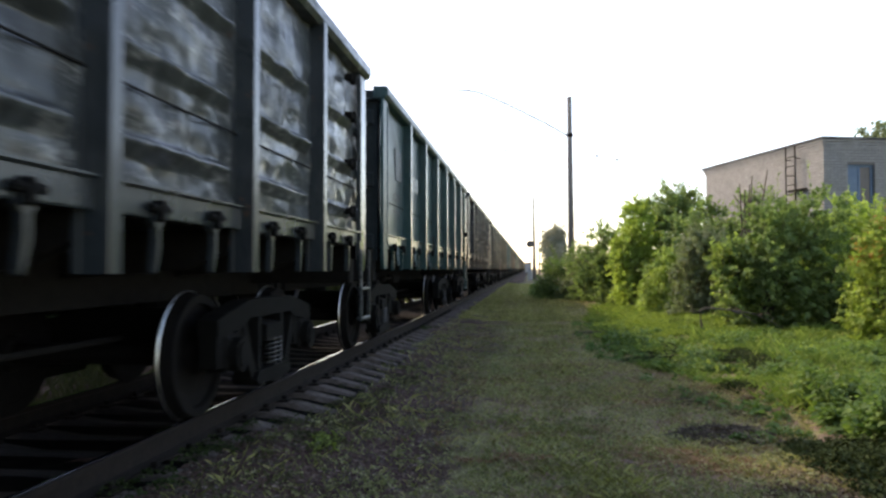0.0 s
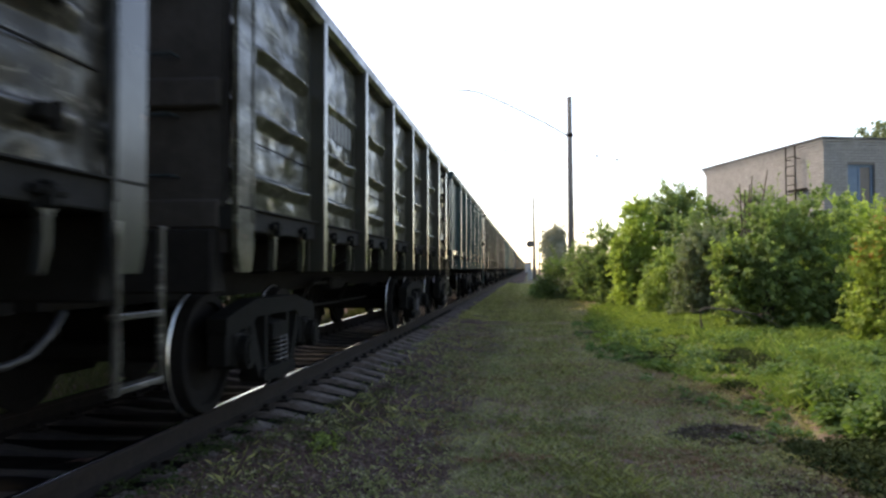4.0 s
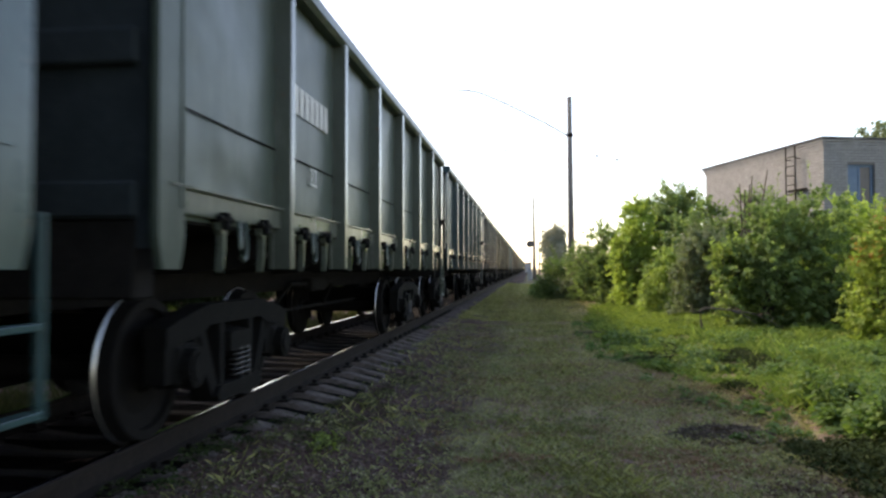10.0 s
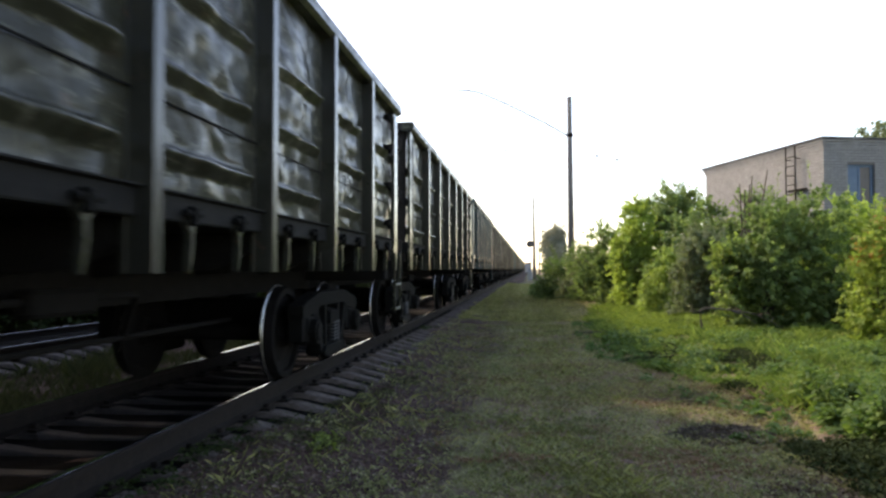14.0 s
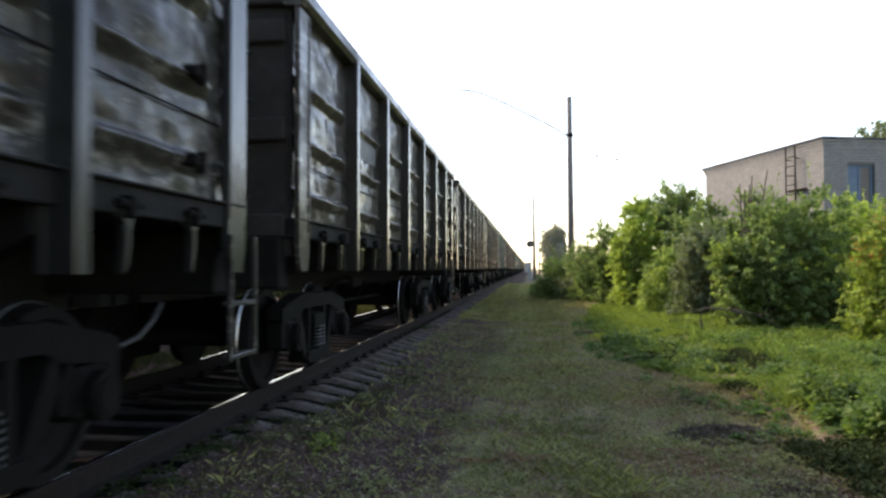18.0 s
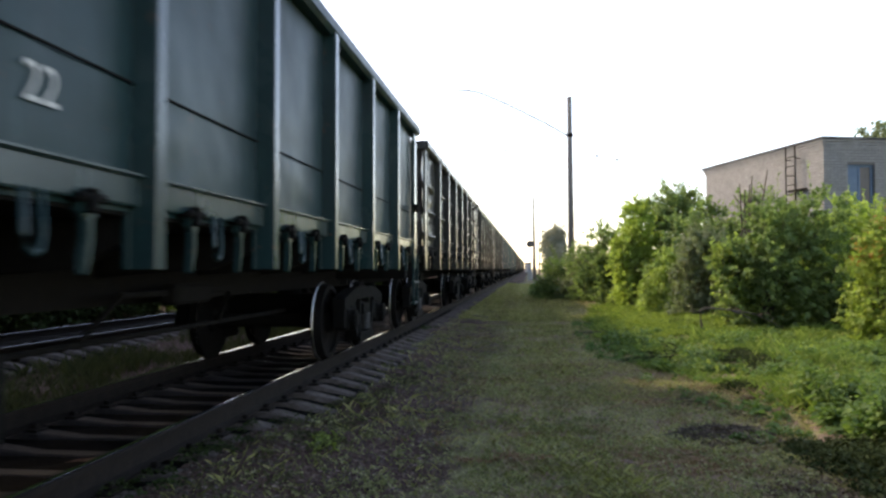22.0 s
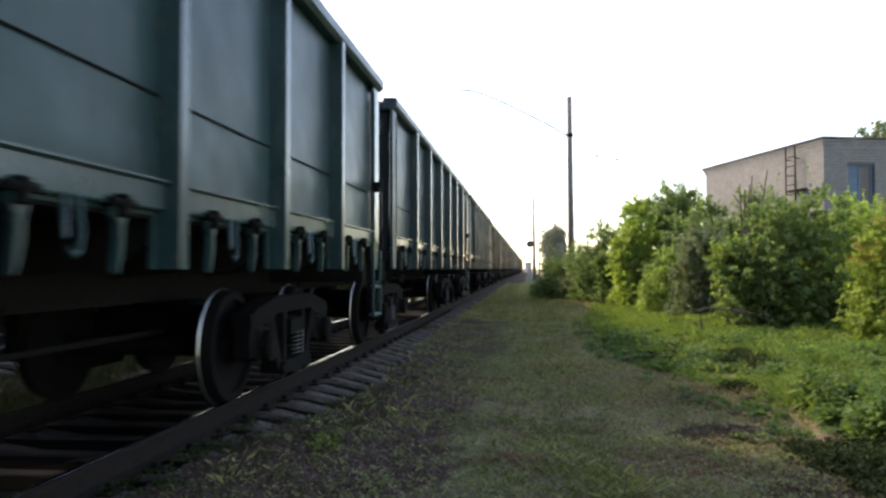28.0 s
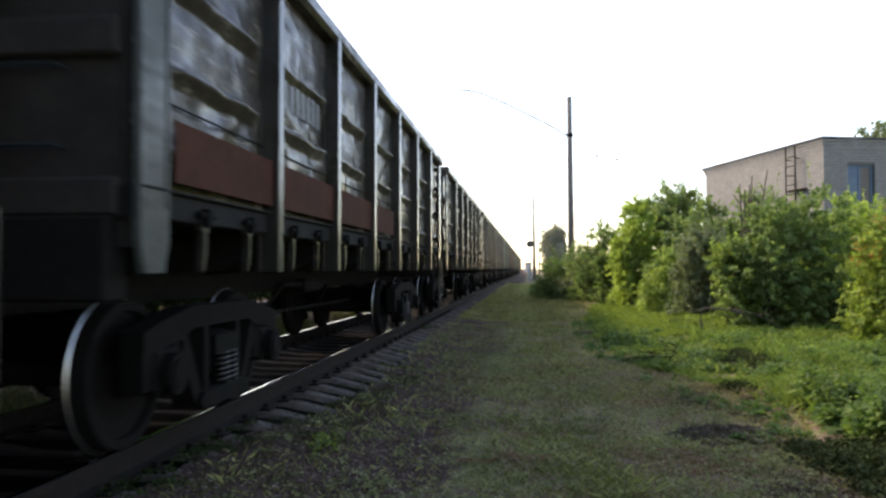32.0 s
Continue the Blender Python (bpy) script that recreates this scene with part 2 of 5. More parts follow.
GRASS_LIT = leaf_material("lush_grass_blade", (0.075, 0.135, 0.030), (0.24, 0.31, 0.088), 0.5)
WEED = leaf_material("weed_green", (0.060, 0.125, 0.036), (0.155, 0.245, 0.078), 0.48)
LEAF_LIGHT = leaf_material("leaf_light", (0.25, 0.36, 0.085), (0.44, 0.53, 0.17), 0.6)
# darkened leaf colour, stands in for shade in the undergrowth and thicket
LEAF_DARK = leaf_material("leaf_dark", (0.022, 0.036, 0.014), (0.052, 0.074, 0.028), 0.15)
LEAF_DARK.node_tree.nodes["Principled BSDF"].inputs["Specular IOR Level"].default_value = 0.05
VERGE_LEAF = verge_material("verge_leaf", (0.125, 0.140, 0.060), (0.25, 0.270, 0.110), (0.38, 0.36, 0.20))
# dulled grass colour; carries the shade of the strip between the tracks
DULL_GRASS = leaf_material("dull_grass", (0.045, 0.055, 0.022), (0.095, 0.10, 0.045), 0.3)
LITTER = leaf_material("dark_litter", (0.075, 0.052, 0.038), (0.2, 0.15, 0.105), 0.15)
DRY_RED = leaf_material("reddish_straw", (0.20, 0.115, 0.075), (0.36, 0.26, 0.17), 0.25)
BARK = rough_metal("bark", (0.05, 0.038, 0.028), (0.13, 0.105, 0.08), 0.9, 0.0, 14)
CONCRETE = rough_metal("grey_concrete", (0.125, 0.112, 0.102), (0.24, 0.215, 0.195), 0.9, 0.0, 5)

def sleeper_material():
    m, nt, b = material("weathered_sleeper")
    v = coords(nt)
    grain = noise_tex(nt, coords(nt, (3.0, 7, 7)), 4.0, 7, 0.75)
    c = ramp(nt, grain, [(0.3, (0.060, 0.048, 0.043)), (0.7, (0.165, 0.138, 0.126))])
    c = mix(nt, ramp(nt, noise_tex(nt, v, 5, 6, 0.7), [(0.5, grey(0)), (0.66, grey(0.75))]), c, (0.045, 0.036, 0.030))
    # middle darkened between the rails, for oil and the shade under the wagons
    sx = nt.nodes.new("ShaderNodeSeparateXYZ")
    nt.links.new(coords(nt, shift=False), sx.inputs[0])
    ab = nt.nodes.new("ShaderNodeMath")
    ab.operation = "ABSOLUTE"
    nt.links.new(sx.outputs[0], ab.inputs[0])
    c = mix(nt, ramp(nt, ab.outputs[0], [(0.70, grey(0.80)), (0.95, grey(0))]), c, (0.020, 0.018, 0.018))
    nt.links.new(c, b.inputs["Base Color"])
    b.inputs["Roughness"].default_value = 0.9
    b.inputs["Specular IOR Level"].default_value = 0.2
    bump(nt, b, grain, 0.6, 0.02)
    return m


GRAVEL = rough_metal("ballast_stone", (0.06, 0.05, 0.042), (0.17, 0.145, 0.12), 0.95, 0.0, 22)
SLEEPER = sleeper_material()
BRICK = rough_metal("white_silicate_brick", (0.185, 0.183, 0.180), (0.34, 0.335, 0.33), 0.9, 0.0, 3)
MORTAR = rough_metal("grey_mortar", (0.11, 0.104, 0.10), (0.185, 0.175, 0.168), 0.95, 0.0, 8)
ROOF = rough_metal("dark_roof_felt", (0.04, 0.04, 0.04), (0.09, 0.09, 0.09), 0.9, 0.0, 4)
BLUE_PAINT = rough_metal("faded_blue_paint", (0.05, 0.10, 0.17), (0.10, 0.17, 0.25), 0.55, 0.0, 3)
RUST_BOARD = rough_metal("dull_brown_board", (0.07, 0.06, 0.055), (0.13, 0.115, 0.105), 0.5, 0.0, 4)
# cantilever coloured pale to carry the glare of the sky around it
GLARE_TUBE = rough_metal("glare_tube_paint", (0.40, 0.40, 0.40), (0.52, 0.52, 0.52), 0.5, 0.0, 4)
WHITE_PAINT = rough_metal("white_paint", (0.34, 0.34, 0.34), (0.46, 0.46, 0.46), 0.6, 0.0, 2)
BLACK = rough_metal("black_paint", (0.02, 0.02, 0.022), (0.04, 0.04, 0.042), 0.5, 0.0, 4)


# ---- mesh helpers ----
class Shape:
    """Collects vertices and faces of one part."""

    def __init__(self):
        self.v, self.f = [], []

    def add(self, verts, faces):
        k = len(self.v)
        self.v += [tuple(p) for p in verts]
        self.f += [tuple(i + k for i in q) for q in faces]
        return self

    def box(self, x0, x1, y0, y1, z0, z1, c=0.0):
        """A box; with c its edges are chamfered by c metres."""
        bm = bmesh.new()
        bmesh.ops.create_cube(bm, size=1.0)
        for q in bm.verts:
            q.co = (x0 + (q.co.x + 0.5) * (x1 - x0), y0 + (q.co.y + 0.5) * (y1 - y0), z0 + (q.co.z + 0.5) * (z1 - z0))
        if c:
            bmesh.ops.bevel(bm, geom=bm.edges[:], offset=c, segments=1, affect="EDGES")
        bm.verts.index_update()
        self.add([q.co for q in bm.verts], [[q.index for q in f.verts] for f in bm.faces])
        bm.free()
        return self

    def prism(self, poly, axis, a, b):
        """A polygon swept along an axis from a to b. poly lies in the two other axes, in their order."""
        n = len(poly)

        def put(u, w, s):
            return {"x": (s, u, w), "y": (u, s, w), "z": (u, w, s)}[axis]
        verts = [put(u, w, a) for u, w in poly] + [put(u, w, b) for u, w in poly]
        faces = [tuple(range(n))[::-1], tuple(range(n, 2 * n))] + [(i, (i + 1) % n, n + (i + 1) % n, n + i) for i in range(n)]
        return self.add(verts, faces)

    def tube(self, points, radius, sides=8, cap=True):
        """A round bar along points; radius is one number or one for each point."""
        pts = [Vector(p) for p in points]
        rad = radius if isinstance(radius, (list, tuple)) else [radius] * len(pts)
        verts, faces = [], []
        for i, p in enumerate(pts):
            d = (pts[min(i + 1, len(pts) - 1)] - pts[max(i - 1, 0)]).normalized()
            u = d.orthogonal().normalized() if abs(d.z) > 0.9 else d.cross(Vector((0, 0, 1))).normalized()
            w = d.cross(u)
            for j in range(sides):
                an = 2 * math.pi * j / sides
                verts.append(p + (u * math.cos(an) + w * math.sin(an)) * rad[i])
        for i in range(len(pts) - 1):
            for j in range(sides):
                faces.append((i * sides + j, i * sides + (j + 1) % sides, (i + 1) * sides + (j + 1) % sides, (i + 1) * sides + j))
        if cap:
            faces.append(tuple(range(sides))[::-1])
            faces.append(tuple(range((len(pts) - 1) * sides, len(pts) * sides)))
        return self.add(verts, faces)

    def lathe_x(self, profile, x=0.0, y=0.0, z=0.0, n=40):
        """A closed profile of (x, r) turned round an axis along x."""
        m = len(profile)
        verts = [(x + px, y + r * math.sin(2 * math.pi * i / n), z + r * math.cos(2 * math.pi * i / n)) for i in range(n) for px, r in profile]
        faces = [(i * m + j, i * m + (j + 1) % m, ((i + 1) % n) * m + (j + 1) % m, ((i + 1) % n) * m + j) for i in range(n) for j in range(m)]
        return self.add(verts, faces)

    def mesh(self, name, smooth=False):
        me = bpy.data.meshes.new(name)
        me.from_pydata(self.v, [], self.f)
        me.materials.append(None)
        bm = bmesh.new()
        bm.from_mesh(me)
        bmesh.ops.recalc_face_normals(bm, faces=bm.faces[:])
        bm.to_mesh(me)
        bm.free()
        if smooth:
            for q in me.polygons:
                q.use_smooth = True
        return me


def put(name, me, mat, parent=None, at=(0, 0, 0), label="", turn=0.0):
    """Links a mesh as one object, with a material of its own."""
    if isinstance(me, Shape):
        me = me.mesh(name)
    ob = new(name, me)
    ob.material_slots[0].link = "OBJECT"
    ob.material_slots[0].material = mat
    ob.parent = parent
    ob.matrix_basis = pose(*at, 0, 0, turn)
    if label:
        tagged(ob, label)
    return ob


def sheet(name, verts, faces, mat):
    me = bpy.data.meshes.new(name)
    me.from_pydata(verts, [], faces)
    me.materials.append(mat)
    return new(name, me)


# ---- ground ----
def ground_height(x, y):
    """Trodden verge beside the track, a low bank to the right, flat farther off."""
    z = GROUND_Z
    if x > -1.6:
        z += 0.05 * noise.noise((x * 0.9, y * 0.9, 0)) + 0.10 * max(0.0, min(1.0, (x - 1.5) / 3.0))
        z += 0.02 * noise.noise((x * 4.0, y * 4.0, 3))
    else:
        z += 0.03 * noise.noise((x * 1.5, y * 1.5, 0))
    d = min(abs(x - TRACK_X), abs(x - TRACK2_X))
    m = max(0.0, min(1.0, (x - 1.9) / 1.2)) * max(0.0, min(1.0, (32 - y) / 6.0))
    if m:
        z += m * (0.10 * noise.noise((x * 0.8, y * 0.5, 21)) + 0.05 * noise.noise((x * 2.2, y * 1.5, 5)) + 0.12 * math.exp(-((x - 2.9) / 1.2) ** 2 - ((y - 19.5) / 3.0) ** 2))
    sunk = max(0.0, min(1.0, max((8.5 - y) / 2.5, (y - 12.0) / 3.0)))
    z += (0.015 + 0.085 * sunk) * max(0.0, min(1.0, (2.2 - d) / 0.75))
    if d < 1.9 and y < 60:
        z += 0.045 * noise.noise((x * 1.6, y * 1.6, 11)) + 0.055 * max(0.0, min(1.0, (7.5 - y) / 2.0)) * min(1.0, (1.9 - d) / 0.3) * (1.0 if d > 0.9 else 0.0)
    return z


def build_ground():
    xs = sorted({*np.round(np.concatenate([np.arange(-14, 12, 0.25), np.arange(12, 60, 3.0), np.arange(-70, -14, 4.0), np.array([-3000, -900, -300, -140, 100, 250, 900, 3000])]), 3)})
    ys = sorted({*np.round(np.concatenate([np.arange(-6, 30, 0.25), np.arange(30, 80, 1.0), np.arange(80, 260, 6.0), np.array([-3000, -900, -300, -100, -40, -20, -12, 400, 900, 1800, 4000])]), 3)})
    verts = [(x, y, ground_height(x, y)) for y in ys for x in xs]
    n = len(xs)
    faces = [(j * n + i, j * n + i + 1, (j + 1) * n + i + 1, (j + 1) * n + i) for j in range(len(ys) - 1) for i in range(n - 1)]
    g = sheet("ground", verts, faces, GROUND)
    for q in g.data.polygons:
        q.use_smooth = True
    return tagged(g, "trodden verge of thin grass and bare brown soil", "ground", kind="structure")


build_ground()


# ---- tracks ----
RAIL_POLY = [(-0.075, -0.18), (0.075, -0.18), (0.075, -0.168), (0.012, -0.145), (0.009, -0.05), (0.036, -0.038), (0.0375, -0.008), (0.030, 0.0),
             (-0.030, 0.0), (-0.0375, -0.008), (-0.036, -0.038), (-0.009, -0.05), (-0.012, -0.145), (-0.075, -0.168)]


def build_track(cx, label):
    track = tagged(new("railway_track"), label, "railway track", kind="structure")
    track.matrix_basis = pose(cx, 0, 0)
    rail = Shape().prism(RAIL_POLY, "y", -40, 420).mesh("rail")
    head = Shape().prism([(-0.018, 0.0002), (0.018, 0.0002), (0.015, 0.0032), (-0.015, 0.0032)], "y", -40, 420).mesh("running_band")
    for s in (-1, 1):
        r = put("rail", rail, RAIL_RUST, track, (s * 0.7975, 0, -0.003), "rusty steel rail with a polished top")
        put("running_band", head, RAIL_TOP, r, (-s * 0.010, 0, 0), "polished running surface")
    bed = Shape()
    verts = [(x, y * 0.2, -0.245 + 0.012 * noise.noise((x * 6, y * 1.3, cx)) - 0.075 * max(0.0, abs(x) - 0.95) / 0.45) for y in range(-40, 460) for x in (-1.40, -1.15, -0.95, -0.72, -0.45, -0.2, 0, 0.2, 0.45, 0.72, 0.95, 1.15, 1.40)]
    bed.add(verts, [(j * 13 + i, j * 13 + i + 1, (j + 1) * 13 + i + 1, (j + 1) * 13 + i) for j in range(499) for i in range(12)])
    put("ballast_bed", bed, OILY_SHADE, track, label="oily gravel between the rails, darkened for shade under the wagons")
    sl = Shape()
    stations = ((-1.41, -0.285, 0.115), (-1.03, -0.190, 0.105), (-0.58, -0.186, 0.105), (-0.25, -0.222, 0.095), (0.25, -0.222, 0.095), (0.58, -0.186, 0.105), (1.03, -0.190, 0.105), (1.41, -0.285, 0.115))
    ring = [(x, y, z) for x, top, w in stations for y, z in ((-w - 0.03, -0.42), (w + 0.03, -0.42), (w - 0.018, top - 0.014), (w - 0.032, top), (-w + 0.032, top), (-w + 0.018, top - 0.014))]
    quads = [(6 * k + j, 6 * k + (j + 1) % 6, 6 * k + 6 + (j + 1) % 6, 6 * k + 6 + j) for k in range(7) for j in range(6)]
    sl.add(ring, quads + [tuple(range(6))[::-1], tuple(range(42, 48))])
    slm = sl.mesh("sleeper")
    fit = Shape()
    for s in (-1, 1):
        fit.box(s * 0.7975 - 0.17, s * 0.7975 + 0.17, -0.08, 0.08, -0.19, -0.165, 0.006)
        for e in (-1, 1):
            fit.box(s * 0.7975 + e * 0.11 - 0.025, s * 0.7975 + e * 0.11 + 0.025, -0.03, 0.03, -0.168, -0.125, 0.008)
    fim = fit.mesh("rail_fastening")
    rest = Shape()
    rng = random.Random(int(-cx * 10))
    count = 0
    for i in range(-8, 420):
        y = i * 0.545
        dx, a = rng.uniform(-0.04, 0.04), rng.uniform(-1.0, 1.0)
        if -2 <= y < 70:
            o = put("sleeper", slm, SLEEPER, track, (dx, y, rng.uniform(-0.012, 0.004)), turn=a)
            if y < 24 and cx == TRACK_X:
                put("rail_fastening", fim, RAIL_RUST, o, (-dx, 0, 0))
            count += 1
        else:
            rest.add([(a + dx, b + y, c) for a, b, c in ring], quads)
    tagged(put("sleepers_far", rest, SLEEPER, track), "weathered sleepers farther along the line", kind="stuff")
    return track


build_track(TRACK_X, "rusty railway track on weathered concrete sleepers sunk in soil")
build_track(TRACK2_X, "second railway track beyond a strip of grass")


# ---- gondola wagons ----
HALF = 6.36              # half the body's length
POST_Y = (-4.40, -2.64, -0.88, 0.88, 2.64, 4.40)
TOP_Z, FOOT_Z = 3.475, 1.12
BAYS = list(zip((-HALF + 0.30,) + POST_Y, POST_Y + (HALF - 0.30,)))


def panel_mesh(ribbed, seed):
    """The sheeting of one side, with its pressed ribs and dents, in local x = 0 outward +x."""
    rng = random.Random(seed)
    noise_off = rng.uniform(0, 50)
    ny, zs = 250, np.linspace(1.40, TOP_Z - 0.12, 124)
    ribs = (1.74, 2.20, 2.68) if ribbed else ()
    verts = []
    for z in zs:
        for i in range(ny + 1):
            y = -HALF + 0.05 + (2 * HALF - 0.1) * i / ny
            x = 0.0
            lo, hi = next(((a, b) for a, b in BAYS if a <= y <= b), (y, y))
            mid, half = (lo + hi) / 2, max((hi - lo) / 2 - 0.20, 0.01)
            for rz in ribs:
                u, w = abs(y - mid) / half, (z - rz) / 0.080
                if u < 1.12 and -0.65 < w < 0.95:
                    x += 0.066 * min(1.0, (1.12 - u) * 6.0) * min(1.0, (0.95 - w) * 2.2, (w + 0.65) * 1.0) * (1.0 + 0.35 * noise.noise((y * 1.9 + noise_off, rz, seed + 2)))
            amp = 0.020 if ribbed else 0.007
            x += amp * noise.noise((y * 1.4 + noise_off, z * 2.1, seed)) + amp * 0.8 * noise.noise((y * 3.5 + noise_off, z * 4.5, seed + 9))
            if ribbed:
                x -= 0.045 * max(0.0, abs(noise.noise((y * 2.3 + noise_off, z * 3.0, seed + 4))) - 0.18) + 0.008 * noise.noise((y * 7 + noise_off, z * 9, seed)) + 0.010 * noise.noise((y * 4.5 + noise_off, z * 6, seed + 7))
            verts.append((x, y, z))
    m = ny + 1
    faces = [(r * m + i, r * m + i + 1, (r + 1) * m + i + 1, (r + 1) * m + i) for r in range(len(zs) - 1) for i in range(ny)]
    k = len(verts)
    verts += [(-0.05, -HALF + 0.05, 1.40), (-0.05, HALF - 0.05, 1.40), (-0.05, HALF - 0.05, TOP_Z - 0.12), (-0.05, -HALF + 0.05, TOP_Z - 0.12)]
    faces.append((k, k + 3, k + 2, k + 1))
    me = bpy.data.meshes.new("side_sheet")
    me.from_pydata(verts, [], faces)
    me.materials.append(None)
    for q in me.polygons:
        q.use_smooth = True
    return me


def hook_mesh():
    s = Shape()
    return s.prism([(-0.055, 1.43), (0.055, 1.43), (0.058, 1.38), (0.034, 1.35), (0.032, 1.25), (0.010, 1.17), (-0.018, 1.115), (-0.030, 1.125), (-0.022, 1.20), (-0.008, 1.28), (-0.014, 1.35), (-0.052, 1.385)], "x", 0.005, 0.05).mesh("hatch_hook")


def hatch_hinge_mesh():
    s = Shape()
    s.box(-0.02, 0.07, -0.07, 0.07, 1.43, 1.47, 0.01).box(0.0, 0.09, -0.035, 0.02, 1.38, 1.49, 0.01)
    s.tube([(0.055, -0.10, 1.45), (0.055, 0.10, 1.45)], 0.022, 8)
    return s.mesh("hatch_hinge")


def loop_mesh():
    s = Shape()
    pts = [(0.03, -0.055, 1.46), (0.04, -0.055, 1.28), (0.04, -0.04, 1.22), (0.04, 0.0, 1.195), (0.04, 0.04, 1.22), (0.04, 0.055, 1.28), (0.03, 0.055, 1.46)]
    return s.tube(pts, 0.015, 7).mesh("hatch_loop", True)


def post_mesh():
    s = Shape()
    s.prism([(0.0, -0.085), (0.0, -0.062), (0.126, -0.052), (0.132, -0.046), (0.132, 0.046), (0.126, 0.052), (0.0, 0.062), (0.0, 0.085), (-0.03, 0.085), (-0.03, -0.085)], "z", FOOT_Z, TOP_Z - 0.11)
    return s.mesh("side_post")


def corner_mesh():
    s = Shape()
    poly = [(-0.17, FOOT_Z + 0.16), (-0.12, FOOT_Z), (0.08, FOOT_Z), (0.13, FOOT_Z + 0.16), (0.13, TOP_Z - 0.11), (-0.17, TOP_Z - 0.11)]
    s.prism(poly, "x", 0.035, 0.075)
    s.box(0.07, 0.085, 0.085, 0.115, 1.45, TOP_Z - 0.2, 0.004)
    return s.mesh("corner_post")


def rim_mesh():
    s = Shape()
    s.prism([(-0.06, TOP_Z - 0.15), (0.095, TOP_Z - 0.15), (0.135, TOP_Z - 0.11), (0.135, TOP_Z - 0.02), (0.115, TOP_Z), (-0.05, TOP_Z), (-0.06, TOP_Z - 0.01)], "y", -HALF - 0.02, HALF + 0.02)
    return s.mesh("top_rim")


def sill_mesh():
    s = Shape()
    s.prism([(-0.06, 1.40), (0.045, 1.40), (0.05, 1.41), (0.05, 1.535), (0.085, 1.545), (0.085, 1.556), (0.0, 1.565), (-0.06, 1.55)], "y", -HALF + 0.02, HALF - 0.02)
    return s.mesh("side_sill")


def end_mesh():
    """An end wall in the plane y = 0, outward -y."""
    s = Shape()
    s.box(-1.42, 1.42, 0.0, 0.05, 1.25, TOP_Z - 0.1)
    return s.mesh("end_wall")


def under_mesh():
    s = Shape()
    s.prism([(-0.20, 0.86), (0.20, 0.86), (0.20, 1.25), (0.34, 1.40), (-0.34, 1.40), (-0.20, 1.25)], "y", -6.45, 6.45)
    return s.mesh("centre_sill")


def hatch_floor_mesh():
    s = Shape()
    s.box(-1.42, 1.42, -HALF + 0.06, HALF - 0.06, 1.402, 1.44)
    return s.mesh("floor")


def bolster_mesh():
    s = Shape()
    s.prism([(-1.12, 0.52), (-0.5, 0.42), (0.5, 0.42), (1.12, 0.52), (1.12, 0.66), (0.4, 0.80), (-0.4, 0.80), (-1.12, 0.66)], "y", -0.19, 0.19)
    s.tube([(0, 0, 0.7), (0, 0, 0.9)], 0.17, 14)
    s.box(-0.9, 0.9, -0.50, -0.44, 0.36, 0.50, 0.01).box(-0.9, 0.9, 0.44, 0.50, 0.36, 0.50, 0.01)
    for x in (-0.78, 0.78):
        for y in (-0.44, 0.44):
            s.box(x - 0.05, x + 0.05, y - 0.04, y + 0.04, 0.30, 0.62, 0.01)
    return s.mesh("bogie")


def frame_mesh():
    """One cast side frame with its windows, axle boxes and spring seat; outward +x."""
    s = Shape()
    for e in (-1, 1):
        def m(poly):
            return [(e * y, z) for y, z in poly]
        s.prism(m([(0.0, 0.74), (0.52, 0.74), (0.66, 0.68), (1.10, 0.63), (1.20, 0.64), (1.20, 0.76), (1.05, 0.80), (0.55, 0.89), (0.0, 0.89)]), "x", -0.08, 0.08)
        s.prism(m([(0.60, 0.72), (0.74, 0.69), (0.46, 0.20), (0.32, 0.20)]), "x", -0.07, 0.07)
        s.prism(m([(0.255, 0.26), (0.335, 0.26), (0.335, 0.75), (0.255, 0.75)]), "x", -0.075, 0.075)
        s.prism(m([(0.0, 0.17), (0.40, 0.17), (0.46, 0.22), (0.40, 0.285), (0.0, 0.285)]), "x", -0.11, 0.11)
        s.prism(m([(1.09, 0.40), (1.20, 0.40), (1.20, 0.66), (1.08, 0.66)]), "x", -0.07, 0.07)
        s.prism(m([(0.66, 0.42), (0.76, 0.40), (0.78, 0.68), (0.66, 0.70)]), "x", -0.07, 0.07)
        s.box(-0.10, 0.10, e * 0.925 - 0.15, e * 0.925 + 0.15, 0.36, 0.64, 0.03)
        s.tube([(0.08, e * 0.925, 0.485), (0.17, e * 0.925, 0.485)], 0.135, 14)
        s.tube([(0.17, e * 0.925, 0.485), (0.185, e * 0.925, 0.485)], 0.10, 12)
    return s.mesh("side_frame")


def spring_mesh():
    s = Shape()
    pts = [(0.052 * math.cos(a), 0.062 * math.sin(a), 0.285 + 0.235 * a / (12 * math.pi)) for a in [k * math.pi / 5 for k in range(61)]]
    return s.tube(pts, 0.013, 5).mesh("spring", True)


